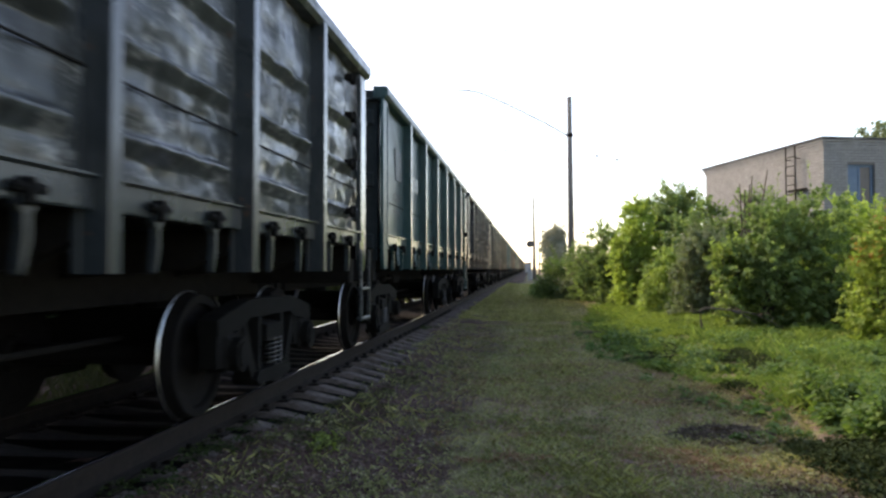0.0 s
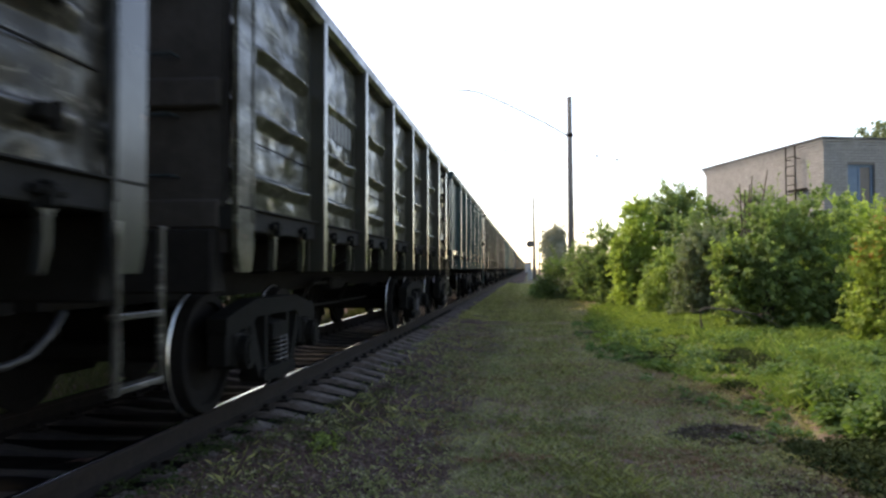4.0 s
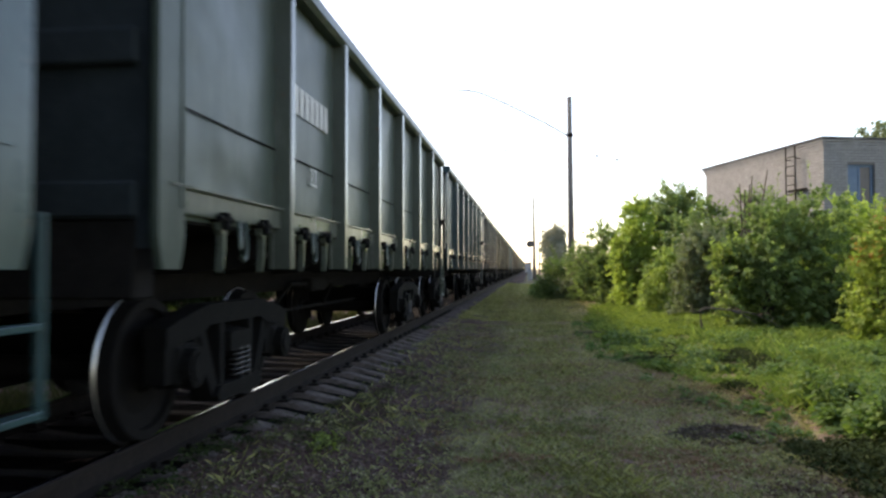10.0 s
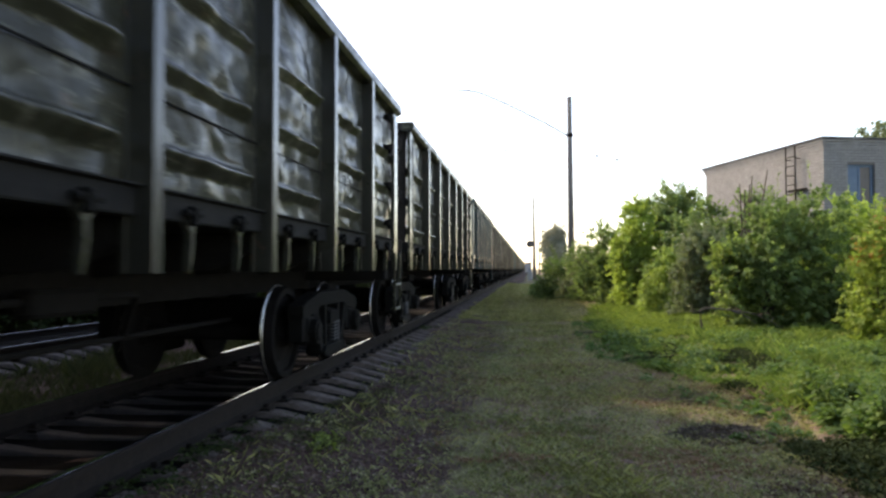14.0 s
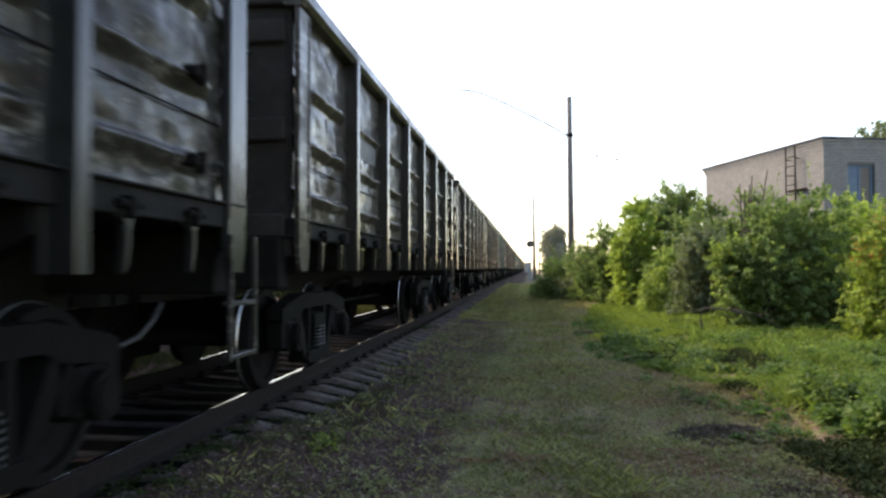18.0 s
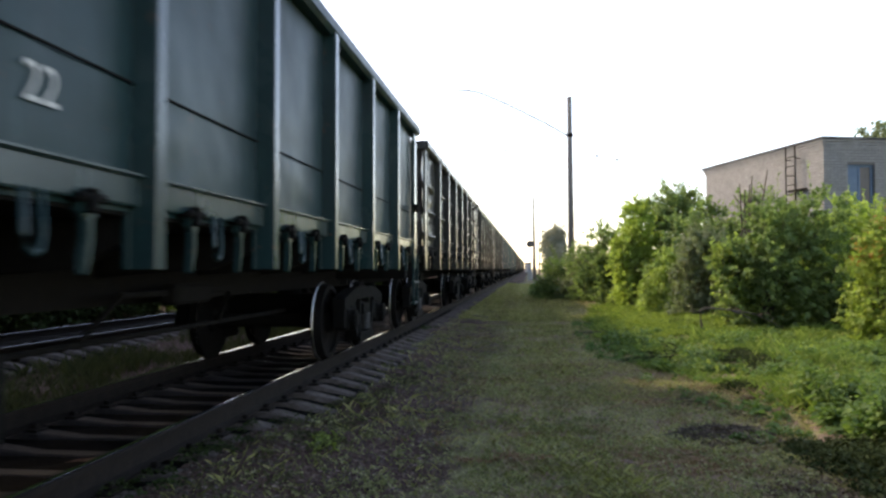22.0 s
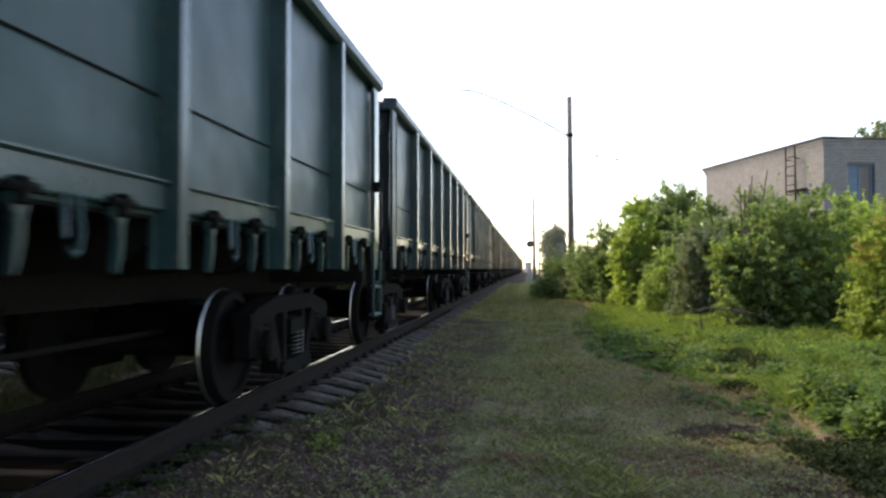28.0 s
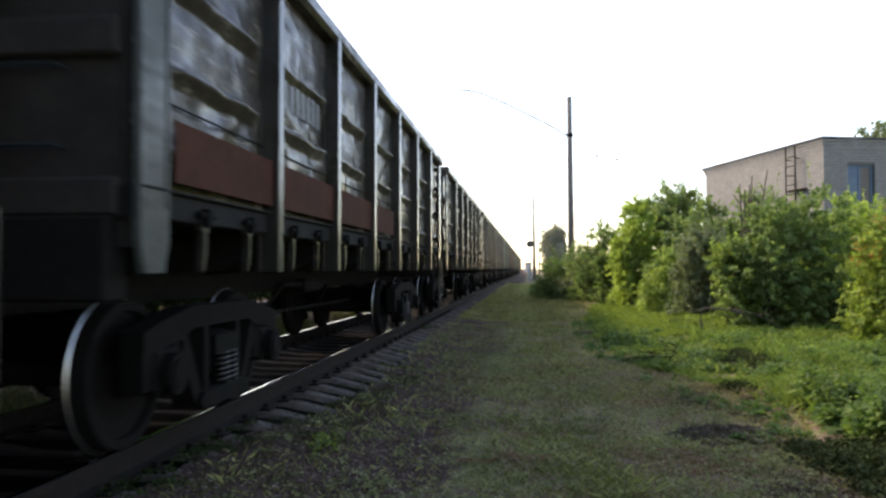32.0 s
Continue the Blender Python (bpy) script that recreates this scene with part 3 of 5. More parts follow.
def wheelset_mesh():
    s = Shape()
    for e in (-1, 1):
        prof = [(0.712, 0.49), (0.722, 0.503), (0.738, 0.500), (0.744, 0.491), (0.752, 0.480), (0.79, 0.475), (0.838, 0.470), (0.845, 0.465), (0.845, 0.405), (0.80, 0.395),
                (0.775, 0.30), (0.80, 0.16), (0.86, 0.135), (0.86, 0.08), (0.68, 0.08), (0.68, 0.135), (0.735, 0.16), (0.725, 0.30), (0.722, 0.395), (0.712, 0.405)]
        s.lathe_x([(e * a, r) for a, r in prof], n=44)
    s.tube([(-1.10, 0, 0), (-0.7, 0, 0), (0, 0, 0), (0.7, 0, 0), (1.10, 0, 0)], [0.065, 0.09, 0.082, 0.09, 0.065], 14)
    me = s.mesh("wheelset")
    me.materials.append(TREAD)
    for q in me.polygons:
        if q.index < 2 * 44 * 20 and q.index % 20 == 2:
            q.material_index = 1
    return me


def coupler_mesh():
    s = Shape()
    s.box(-0.10, 0.10, -0.36, 0.10, 0.94, 1.14, 0.02)
    s.prism([(-0.22, -0.60), (0.02, -0.60), (0.06, -0.50), (0.24, -0.55), (0.24, -0.36), (0.12, -0.28), (-0.12, -0.28), (-0.24, -0.40)], "z", 0.86, 1.20)
    return s.mesh("coupler")


def hose_mesh():
    pts = [(0.35, -0.02, 0.86), (0.34, -0.15, 0.72), (0.30, -0.30, 0.60), (0.24, -0.45, 0.55), (0.18, -0.56, 0.57)]
    return Shape().tube(pts, 0.026, 8).mesh("brake_hose", True)


def rungs_mesh():
    s = Shape()
    s.tube([(0.02, 0.0, 0), (0.11, 0.0, 0), (0.11, 0.42, 0), (0.02, 0.42, 0)], 0.012, 6)
    return s.mesh("grab_rung")


def bracket_mesh():
    s = Shape()
    s.box(0.06, 0.17, -0.05, 0.05, 2.12, 2.17, 0.01).box(0.08, 0.15, -0.035, 0.035, 2.05, 2.14, 0.015)
    return s.mesh("lamp_bracket")


def hinge_mesh():
    s = Shape()
    s.box(0.03, 0.12, -0.07, 0.05, -0.035, 0.035, 0.012).box(0.08, 0.14, 0.0, 0.035, -0.07, 0.05, 0.008)
    return s.mesh("door_hinge")


def tank_mesh():
    s = Shape()
    s.tube([(-0.75, -0.55, 0.95), (-0.75, -0.50, 0.95), (-0.75, 0.50, 0.95), (-0.75, 0.55, 0.95)], [0.10, 0.15, 0.15, 0.10], 16)
    return s.mesh("air_tank", True)


def triangle_mesh():
    s = Shape()
    s.tube([(0.3, -3.2, 0.62), (0.3, 3.2, 0.62)], 0.022, 8)
    s.tube([(0.3, -1.3, 0.62), (0.5, -1.1, 0.95), (0.5, 0.9, 0.95), (0.3, 1.1, 0.62)], 0.025, 8)
    s.box(0.42, 0.58, -0.4, 0.3, 0.85, 1.02, 0.03)
    return s.mesh("brake_rigging")


M = {"smooth": [panel_mesh(False, s) for s in (1, 2)], "ribbed": [panel_mesh(True, s) for s in (3, 4, 5)], "post": post_mesh(), "corner": corner_mesh(),
     "rim": rim_mesh(), "sill": sill_mesh(), "end": end_mesh(), "under": under_mesh(), "floor": hatch_floor_mesh(), "bolster": bolster_mesh(), "frame": frame_mesh(),
     "spring": spring_mesh(), "wheels": wheelset_mesh(), "coupler": coupler_mesh(), "hose": hose_mesh(), "rungs": rungs_mesh(),
     "bracket": bracket_mesh(), "hinge": hinge_mesh(), "tank": tank_mesh(), "rigging": triangle_mesh(), "hook": hook_mesh(), "hatch": hatch_hinge_mesh(), "loop": loop_mesh(),
     "cable": Shape().tube([(0.14, -0.28, 2.10), (0.15, -0.21, 2.04), (0.14, -0.16, 1.85), (0.13, -0.09, 1.65), (0.12, 0.0, 1.48), (0.08, 0.08, 1.38), (0.0, 0.11, 1.34)], 0.015, 7).mesh("cable", True),
     "beam": Shape().prism([(-0.58, 1.08), (0.30, 1.14), (0.62, 1.28), (0.62, 1.40), (-0.58, 1.40)], "y", -0.06, 0.06).mesh("cross_beam"),
     "end_rib": Shape().box(-1.38, 1.38, -0.055, -0.003, -0.1, 0.1, 0.02).mesh("end_rib"),
     "end_rail": Shape().box(-1.45, 1.45, -0.07, 0.08, TOP_Z - 0.14, TOP_Z - 0.002, 0.015).mesh("end_rail"),
     "end_post": Shape().box(-0.09, 0.09, -0.09, -0.004, 1.2, TOP_Z - 0.145, 0.015).mesh("end_post"),
     "step": Shape().box(-0.02, 0.055, 0.0, 0.42, -0.014, 0.014, 0.004).mesh("step"),
     "ladder_rail": Shape().box(0.02, 0.05, -0.018, 0.018, 0.56, 1.36, 0.004).mesh("ladder_rail"),
     "end_beam": Shape().box(-1.36, 1.36, -0.11, 0.11, 0.98, 1.40, 0.015).mesh("end_beam"),
     "seam": Shape().box(-0.003, 0.004, -HALF + 0.32, HALF - 0.32, 2.030, 2.041).mesh("weld_seam")}
WHEELSETS, CARS = [], []


def text_mesh(body, size, squeeze=1.0):
    cu = bpy.data.curves.new("lettering", "FONT")
    cu.body, cu.size, cu.extrude = body, size, 0.001
    ob = bpy.data.objects.new("lettering", cu)
    scene.collection.objects.link(ob)
    me = bpy.data.meshes.new_from_object(ob.evaluated_get(bpy.context.evaluated_depsgraph_get()))
    bpy.data.objects.remove(ob)
    me.transform(Matrix.Diagonal((squeeze, 1, 1, 1)))
    me.materials.clear()
    me.materials.append(None)
    return me


def lettered(name, me, mat, side, y, z, label=""):
    """Sets flat lettering on the outer face of the near side; it reads along -y ... +y seen from +x."""
    ob = tagged(put(name, me, mat, side, (0.012, y, z), label), kind="stuff" if name == "painted_number" else "")
    ob.matrix_basis = Matrix.Translation((0.016, y, z)) @ Matrix(((0, 0, 1, 0), (1, 0, 0, 0), (0, 1, 0, 0), (0, 0, 0, 1)))
    return ob


def bars_mesh(n, w, h, gap):
    s = Shape()
    for i in range(n):
        s.box(i * (w + gap), i * (w + gap) + w, 0, h, -0.001, 0.001)
    return s.mesh("painted_number")


def gondola(kind, colour, seed, label, pale=False, cable=False):
    """One four-axle gondola wagon; its middle at the origin, rail top at z = 0, near side at +x."""
    mat, ribbed = MAT[colour], kind == "ribbed"
    car = tagged(new("gondola_wagon"), label, "freight wagon", "wagons of the train")
    for s in (1, -1):
        side = put("side_wall", M[kind][seed % len(M[kind])], mat, car)
        side.matrix_basis = pose(s * 1.435, 0, 0 if ribbed else 0.02, 0, 0, 0 if s > 0 else 180)
        for y in POST_Y:
            put("side_post", M["post"], POST.get(colour, mat), side, (0, y, 0))
        out = 0.0 if ribbed else 0.10
        a = put("corner_post", M["corner"], MAT["pale"] if pale and s > 0 else mat, side, (0, -HALF + 0.17 - out, 0), "pale scuffed corner plate" if pale and s > 0 else "")
        b = put("corner_post", M["corner"], POST.get(colour, mat), side)
        b.matrix_basis = pose(0, HALF - 0.17 + out, 0) @ Matrix.Diagonal((1, -1, 1, 1))
        rim = put("top_rim", M["rim"], mat, side)
        rim.matrix_basis = pose(0, 0, 0 if ribbed else 0.02) @ Matrix.Diagonal((1, 1 + out / HALF, 1, 1))
        put("side_sill", M["sill"], SOOT if ribbed and colour != "slate" else POST.get(colour, mat), side, (0, 0, 0 if ribbed else 0.025))
        put("weld_seam", M["seam"], STEEL_DARK, side, (0.014 if ribbed else 0.012, 0, 0))
        if s > 0:
            car["near"] = side.name
            if ribbed:
                for z in (1.75, 2.25, 2.75, 3.15):
                    put("door_hinge", M["hinge"], STEEL_DARK, side, (0, HALF - 0.80, z))
            else:
                put("lamp_bracket", M["bracket"], STEEL_DARK, side, (0, HALF - 0.22, 0), "dark lamp bracket")
            if cable:
                put("cable", M["cable"], BLACK, side, (0, HALF + 0.08, 0), "black hanging cable")
            for lo, hi in BAYS:
                c = (lo + hi) / 2
                for dy in (-0.36, 0.36):
                    put("hatch_hook", M["hook"], POST.get(colour, mat), car, (1.45, c + dy, 0))
                    put("hatch_hinge", M["hatch"], CAST, car, (1.452, c + dy, 0))
                if not ribbed:
                    put("hatch_loop", M["loop"], mat, car, (1.45, c, 0))
            steps = put("step_ladder", M["ladder_rail"], mat, car, (1.485, HALF - 0.28, 0))
            put("ladder_rail", M["ladder_rail"], mat, steps, (0, 0.42, 0))
            for z in (0.585, 0.92):
                put("step", M["step"], mat, steps, (0, 0, z))
    for e in (1, -1):
        mend = END_BROWN if ribbed else END_DARK
        w = put("end_wall", M["end"], mend, car)
        w.matrix_basis = pose(0, -e * (HALF - 0.06 + (0.0 if ribbed else 0.10)), 0, 0, 0, 0 if e > 0 else 180)
        for z in (1.50, 2.30, 3.12):
            put("end_rib", M["end_rib"], mend, w, (0, 0, z))
        put("end_rail", M["end_rail"], mend, w)
        for x in (-0.62, 0.62):
            put("end_post", M["end_post"], mend, w, (x, 0, 0))
        c = put("coupler", M["coupler"], STEEL_DARK, car)
        c.matrix_basis = pose(0, -e * (HALF + 0.02), 0, 0, 0, 0 if e > 0 else 180)
        h = put("brake_hose", M["hose"], BLACK, car)
        h.matrix_basis = pose(0, -e * (HALF + 0.02), 0, 0, 0, 0 if e > 0 else 180)
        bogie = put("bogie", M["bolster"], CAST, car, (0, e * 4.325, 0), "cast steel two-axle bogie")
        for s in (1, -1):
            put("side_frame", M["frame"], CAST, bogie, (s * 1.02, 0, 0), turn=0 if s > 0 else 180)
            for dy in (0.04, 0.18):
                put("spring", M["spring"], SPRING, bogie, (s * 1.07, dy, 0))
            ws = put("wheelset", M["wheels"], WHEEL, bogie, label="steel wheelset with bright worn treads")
            ws.matrix_parent_inverse = Matrix.Translation((0, s * 0.925, 0.475))
            WHEELSETS.append(ws)
    for z in (1.75, 2.15, 2.55, 2.95):
        put("grab_rung", M["rungs"], END_DARK, car, (0.65, -HALF + 0.08, z), turn=-90)
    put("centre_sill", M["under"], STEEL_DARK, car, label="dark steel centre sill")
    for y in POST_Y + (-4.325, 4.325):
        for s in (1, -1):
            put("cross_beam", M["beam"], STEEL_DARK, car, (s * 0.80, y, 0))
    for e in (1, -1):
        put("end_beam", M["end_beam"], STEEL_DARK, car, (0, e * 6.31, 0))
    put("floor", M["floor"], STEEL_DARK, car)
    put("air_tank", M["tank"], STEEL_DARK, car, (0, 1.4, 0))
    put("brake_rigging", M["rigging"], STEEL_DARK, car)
    CARS.append(car)
    return car, bpy.data.objects[car["near"]]


TEAL = "teal-painted steel gondola wagon with smooth sides and vertical posts"
DEEP = "dark teal steel gondola wagon with smooth sides and vertical posts"
BLUE = "blue-grey steel gondola wagon with smooth dusty sides"
RIB = {"slate": "blue-grey gondola wagon with dented ribbed sides, chalky scuffs", "brown": "dirty brown gondola wagon with dented ribbed sides",
       "olive": "olive-brown gondola wagon with dented ribbed sides", "dark": "dark grey grimy gondola wagon with ribbed sides"}
ORDER = [("ribbed", "slate"), ("smooth", "teal"), ("smooth", "mottled"), ("ribbed", "dark"), ("ribbed", "olive"), ("smooth", "deep"), ("ribbed", "olive"), ("ribbed", "brown"),
         ("smooth", "teal"), ("smooth", "green"), ("smooth", "blue"), ("ribbed", "slate"), ("ribbed", "olive"), ("ribbed", "olive"), ("smooth", "blue"), ("ribbed", "dark"),
         ("ribbed", "brown"), ("ribbed", "brown"), ("ribbed", "olive"), ("smooth", "deep"), ("ribbed", "dark"), ("ribbed", "brown"), ("ribbed", "dark"), ("smooth", "blue"),
         ("smooth", "teal"), ("smooth", "blue"), ("smooth", "deep"), ("ribbed", "dark"), ("ribbed", "brown"), ("ribbed", "brown"), ("ribbed", "dark"), ("ribbed", "slate"),
         ("smooth", "blue"), ("ribbed", "dark"), ("ribbed", "brown"), ("smooth", "teal"), ("ribbed", "olive"), ("ribbed", "dark"), ("smooth", "blue"), ("ribbed", "slate"), ("ribbed", "brown")]
TEXT_22 = text_mesh("22", 0.235)
NUMBER = bars_mesh(8, 0.11, 0.24, 0.045)
SIDES = {}
for i, (kind, colour) in enumerate(ORDER):
    label = RIB.get(colour) or {"teal": TEAL, "deep": DEEP, "blue": BLUE, "green": "green-grey steel gondola wagon with smooth dusty sides",
                                "mottled": "grey gondola wagon with peeling whitish paint on smooth sides"}[colour]
    car, SIDES[i - 1] = gondola(kind, colour, i, label, i - 1 in (2, 5, 20, 27), i - 1 in (0, 8, 18, 23))

# lettering on the wagons: plain bars for the wagon numbers, short words where they can be read
WORD = text_mesh("МПС", 0.32)
INFO = bars_mesh(10, 0.065, 0.045, 0.03)
INFO_SHORT = bars_mesh(7, 0.065, 0.045, 0.03)
STROKES = []
for poly in ([(0.0, 0.46), (0.08, 0.46), (0.08, 0.26), (0.0, 0.22)], [(0.0, 0.22), (0.08, 0.26), (0.22, 0.26), (0.22, 0.18), (0.05, 0.18)], [(0.22, 0.46), (0.30, 0.46), (0.30, 0.06), (0.22, 0.10)],
             [(0.03, 0.0), (0.27, 0.0), (0.30, 0.06), (0.22, 0.08), (0.03, 0.08)], [(0.42, 0.0), (0.50, 0.0), (0.50, 0.46), (0.42, 0.46)], [(0.501, 0.38), (0.619, 0.38), (0.619, 0.46), (0.501, 0.46)],
             [(0.62, 0.0), (0.70, 0.0), (0.70, 0.46), (0.62, 0.46)], [(0.82, 0.0), (0.90, 0.0), (0.90, 0.46), (0.82, 0.46)], [(0.901, 0.22), (0.98, 0.46), (1.07, 0.46), (0.97, 0.23), (1.08, 0.0), (0.98, 0.0)]):
    STROKES.append(Shape().prism(poly, "z", -0.001, 0.001).mesh("painted_stroke"))
for k, side in SIDES.items():
    bright = k in (0, 4, 8, 18)
    lettered("painted_number", NUMBER, LETTER if bright else LETTER_DIM, side, -4.15, 2.42, "row of painted number bars")
    if k in (1, 4, 8, 9, 18, 25):
        lettered("lettering", TEXT_22, LETTER, side, -3.36 if k == 1 else -3.54, {1: 2.05, 18: 1.78}.get(k, 1.86), "white painted figures 22")
    if k in (-1, 1, 3, 10, 11, 14, 20, 27):
        lettered("lettering", WORD, LETTER_DIM if k != 11 else LETTER, side, 3.05, {1: 2.17, 11: 1.92}.get(k, 2.36), "faded white painted letters")
    if k == 4:
        for stroke in STROKES:
            lettered("painted_stroke", stroke, LETTER, side, 3.03, 2.40, "cream painted stroke of an owner's mark")
    if k == 8:
        for row in range(4):
            lettered("painted_number", (INFO, INFO_SHORT)[row == 0], LETTER_WORN, side, 4.62 + 0.05 * (row % 2), 1.87 - row * 0.085)
    if k == 0:
        put("painted_patch", Shape().box(-0.002, 0.003, -5.20, -4.66, 2.42, 2.88), LETTER_DIM, side, (0.012, 0, 0), "pale repainted patch")
        for z in (2.17, 2.10, 1.93):
            lettered("painted_number", INFO_SHORT, LETTER_DIM, side, -5.38, z)
        lever = Shape().prism([(-1.42, 1.40), (-1.36, 1.40), (-1.345, 1.62), (-1.33, 1.75), (-1.40, 1.75), (-1.42, 1.62)], "x", 0.088, 0.11)
        put("lever", lever, STEEL_DARK, side, (0, 0, 0), "dark upright hatch lever")
    if k in (2, 20):
        lettered("lettering", TEXT_22, LETTER, side, -HALF - 0.02, {2: 1.36}.get(k, 1.20), "white painted figures 22").location.x = 0.079
    if k == 27:
        band = Shape().box(-0.002, 0.002, -HALF + 0.34, 0.6, 1.60, 1.93).mesh("painted_band")
        put("painted_band", band, RUST_BAND, side, (0.085, 0, 0), "orange-brown repainted lower band")


# ---- leaves, shrubs and trees ----
def leaf_arrays(centres, normals, length, width, rng):
    """Rhombic leaves, each a folded pair of triangles. centres, normals: n x 3."""
    n = len(centres)
    d = rng.normal(size=(n, 3))
    d -= normals * (d * normals).sum(1, keepdims=True)
    d /= np.linalg.norm(d, axis=1, keepdims=True) + 1e-9
    side = np.cross(normals, d)
    ln = (length * rng.uniform(0.6, 1.3, (n, 1)))
    wd = (width * rng.uniform(0.6, 1.3, (n, 1)))
    v = np.empty((n, 4, 3))
    v[:, 0] = centres - d * ln * 0.5
    v[:, 1] = centres + side * wd * 0.5 + normals * wd * 0.15
    v[:, 2] = centres + d * ln * 0.5 - normals * ln * 0.12
    v[:, 3] = centres - side * wd * 0.5 + normals * wd * 0.15
    return v.reshape(-1, 3)


def quads_mesh(name, v, mat, per=4):
    n = len(v) // per
    me = bpy.data.meshes.new(name)
    me.vertices.add(len(v))
    me.vertices.foreach_set("co", v.ravel().astype(np.float32))
    me.loops.add(n * per)
    me.loops.foreach_set("vertex_index", np.arange(n * per, dtype=np.int32))
    me.polygons.add(n)
    me.polygons.foreach_set("loop_start", np.arange(0, n * per, per, dtype=np.int32))
    me.update(calc_edges=True)
    me.materials.append(mat)
    return me


def aimed_leaves(centres, along, normals, length, width, rng):
    """Pointed leaves that lie along given directions, creased down the middle; six corners each."""
    n = len(centres)
    along = along / (np.linalg.norm(along, axis=1, keepdims=True) + 1e-9)
    nr = normals - along * (normals * along).sum(1, keepdims=True)
    nr /= np.linalg.norm(nr, axis=1, keepdims=True) + 1e-9
    side = np.cross(nr, along)
    ln = (length * rng.uniform(0.65, 1.25, n))[:, None]
    wd = (width * rng.uniform(0.7, 1.25, n))[:, None]
    v = np.empty((n, 6, 3))
    v[:, 0] = centres - along * ln * 0.5
    v[:, 1] = centres - along * ln * 0.18 + side * wd * 0.46 + nr * wd * 0.12
    v[:, 2] = centres + along * ln * 0.18 + side * wd * 0.38 + nr * wd * 0.08
    v[:, 3] = centres + along * ln * 0.5 - nr * ln * 0.10
    v[:, 4] = centres + along * ln * 0.18 - side * wd * 0.38 + nr * wd * 0.08
    v[:, 5] = centres - along * ln * 0.18 - side * wd * 0.46 + nr * wd * 0.12
    return v.reshape(-1, 3)


def crown_points(rng, rx, ry, z0, z1, clumps, per, spread, seed):
    """Leaf places in uneven clumps that fill an egg-shaped crown; more of them near its skin."""
    u = rng.normal(size=(clumps, 3))
    u /= np.linalg.norm(u, axis=1, keepdims=True)
    rad = rng.uniform(0.25, 1.0, (clumps, 1)) ** 0.45
    lump = np.array([1.0 + 0.42 * noise.noise((a[0] * 1.7 + seed, a[1] * 1.7, a[2] * 1.7)) for a in u])[:, None]
    c = u * rad * lump * np.array([rx, ry, (z1 - z0) / 2]) + np.array([0, 0, (z0 + z1) / 2])
    c[:, 2] = np.maximum(c[:, 2], z0 * 0.6 + 0.1)
    size = spread * rng.uniform(0.5, 1.4, (clumps, 1, 1))
    o = rng.normal(size=(clumps, per, 3)) * size * np.array([1, 1, 0.8])
    p = (c[:, None, :] + o).reshape(-1, 3)
    nrm = rng.normal(size=p.shape) + np.array([0, 0, 0.6]) + 0.5 * np.repeat(u, per, axis=0)
    nrm /= np.linalg.norm(nrm, axis=1, keepdims=True)
    return p, nrm, c


def sprays(rng, rx, ry, h, count, per, reach, seed, lobes=14):
    """Leafy twigs that stand out of a crown made of several overlapping lobes, with gaps between them."""
    a = rng.uniform(0, 2 * np.pi, lobes)
    q = np.sqrt(rng.uniform(0, 1, lobes))
    lz = h * rng.uniform(0.12, 0.80, lobes)
    fat = 1.0 - 0.45 * (lz / h) ** 2
    lc = np.stack([0.72 * rx * q * np.cos(a) * fat, 0.72 * ry * q * np.sin(a) * fat, lz], 1)
    lc[0] = (0.1 * rx, 0, 0.80 * h)
    lc[1] = (-0.25 * rx, -0.2 * ry, 0.45 * h)
    for k, dx in ((2, -0.5), (3, 0.05), (4, 0.55)):
        lc[k] = (dx * rx, -0.45 * ry, 0.13 * h)
    lr = np.stack([rx * rng.uniform(0.34, 0.55, lobes), ry * rng.uniform(0.34, 0.55, lobes), h * rng.uniform(0.13, 0.21, lobes)], 1)
    k = rng.integers(0, lobes, count)
    u = rng.normal(size=(count, 3))
    u /= np.linalg.norm(u, axis=1, keepdims=True)
    base = lc[k] + u * lr[k] * rng.uniform(0.15, 1.0, (count, 1)) ** 0.45
    out = u + np.array([0, 0, 0.55]) + 0.4 * base * np.array([1 / rx, 1 / ry, 0]) + 0.35 * rng.normal(size=(count, 3))
    out /= np.linalg.norm(out, axis=1, keepdims=True)
    ln = reach * rng.uniform(0.5, 1.3, (count, 1))
    shoot = rng.random(count) < 0.05
    out[shoot] = out[shoot] * 0.3 + np.array([0, 0, 0.95])
    ln[shoot] *= 1.9
    t = (np.arange(per) + 0.5) / per
    p = base[:, None, :] + out[:, None, :] * ln[:, :, None] * t[None, :, None]
    p[:, :, 2] -= 0.18 * ln * t[None, :] ** 2
    across = np.cross(out, rng.normal(size=(count, 3)))
    across /= np.linalg.norm(across, axis=1, keepdims=True)
    flip = np.where(np.arange(per) % 2 == 0, 1.0, -1.0)[None, :, None]
    along = 0.6 * out[:, None, :] + across[:, None, :] * flip + 0.35 * rng.normal(size=(count, per, 3)) - np.array([0, 0, 0.25])
    p = p + along * reach * 0.10
    nrm = np.array([0, 0, 0.9]) + 0.75 * rng.normal(size=(count, per, 3)) + 0.3 * u[:, None, :]
    keep = p[:, :, 2].reshape(-1) > 0.02
    tips = base + out * ln * 0.6
    return p.reshape(-1, 3)[keep], along.reshape(-1, 3)[keep], nrm.reshape(-1, 3)[keep], tips


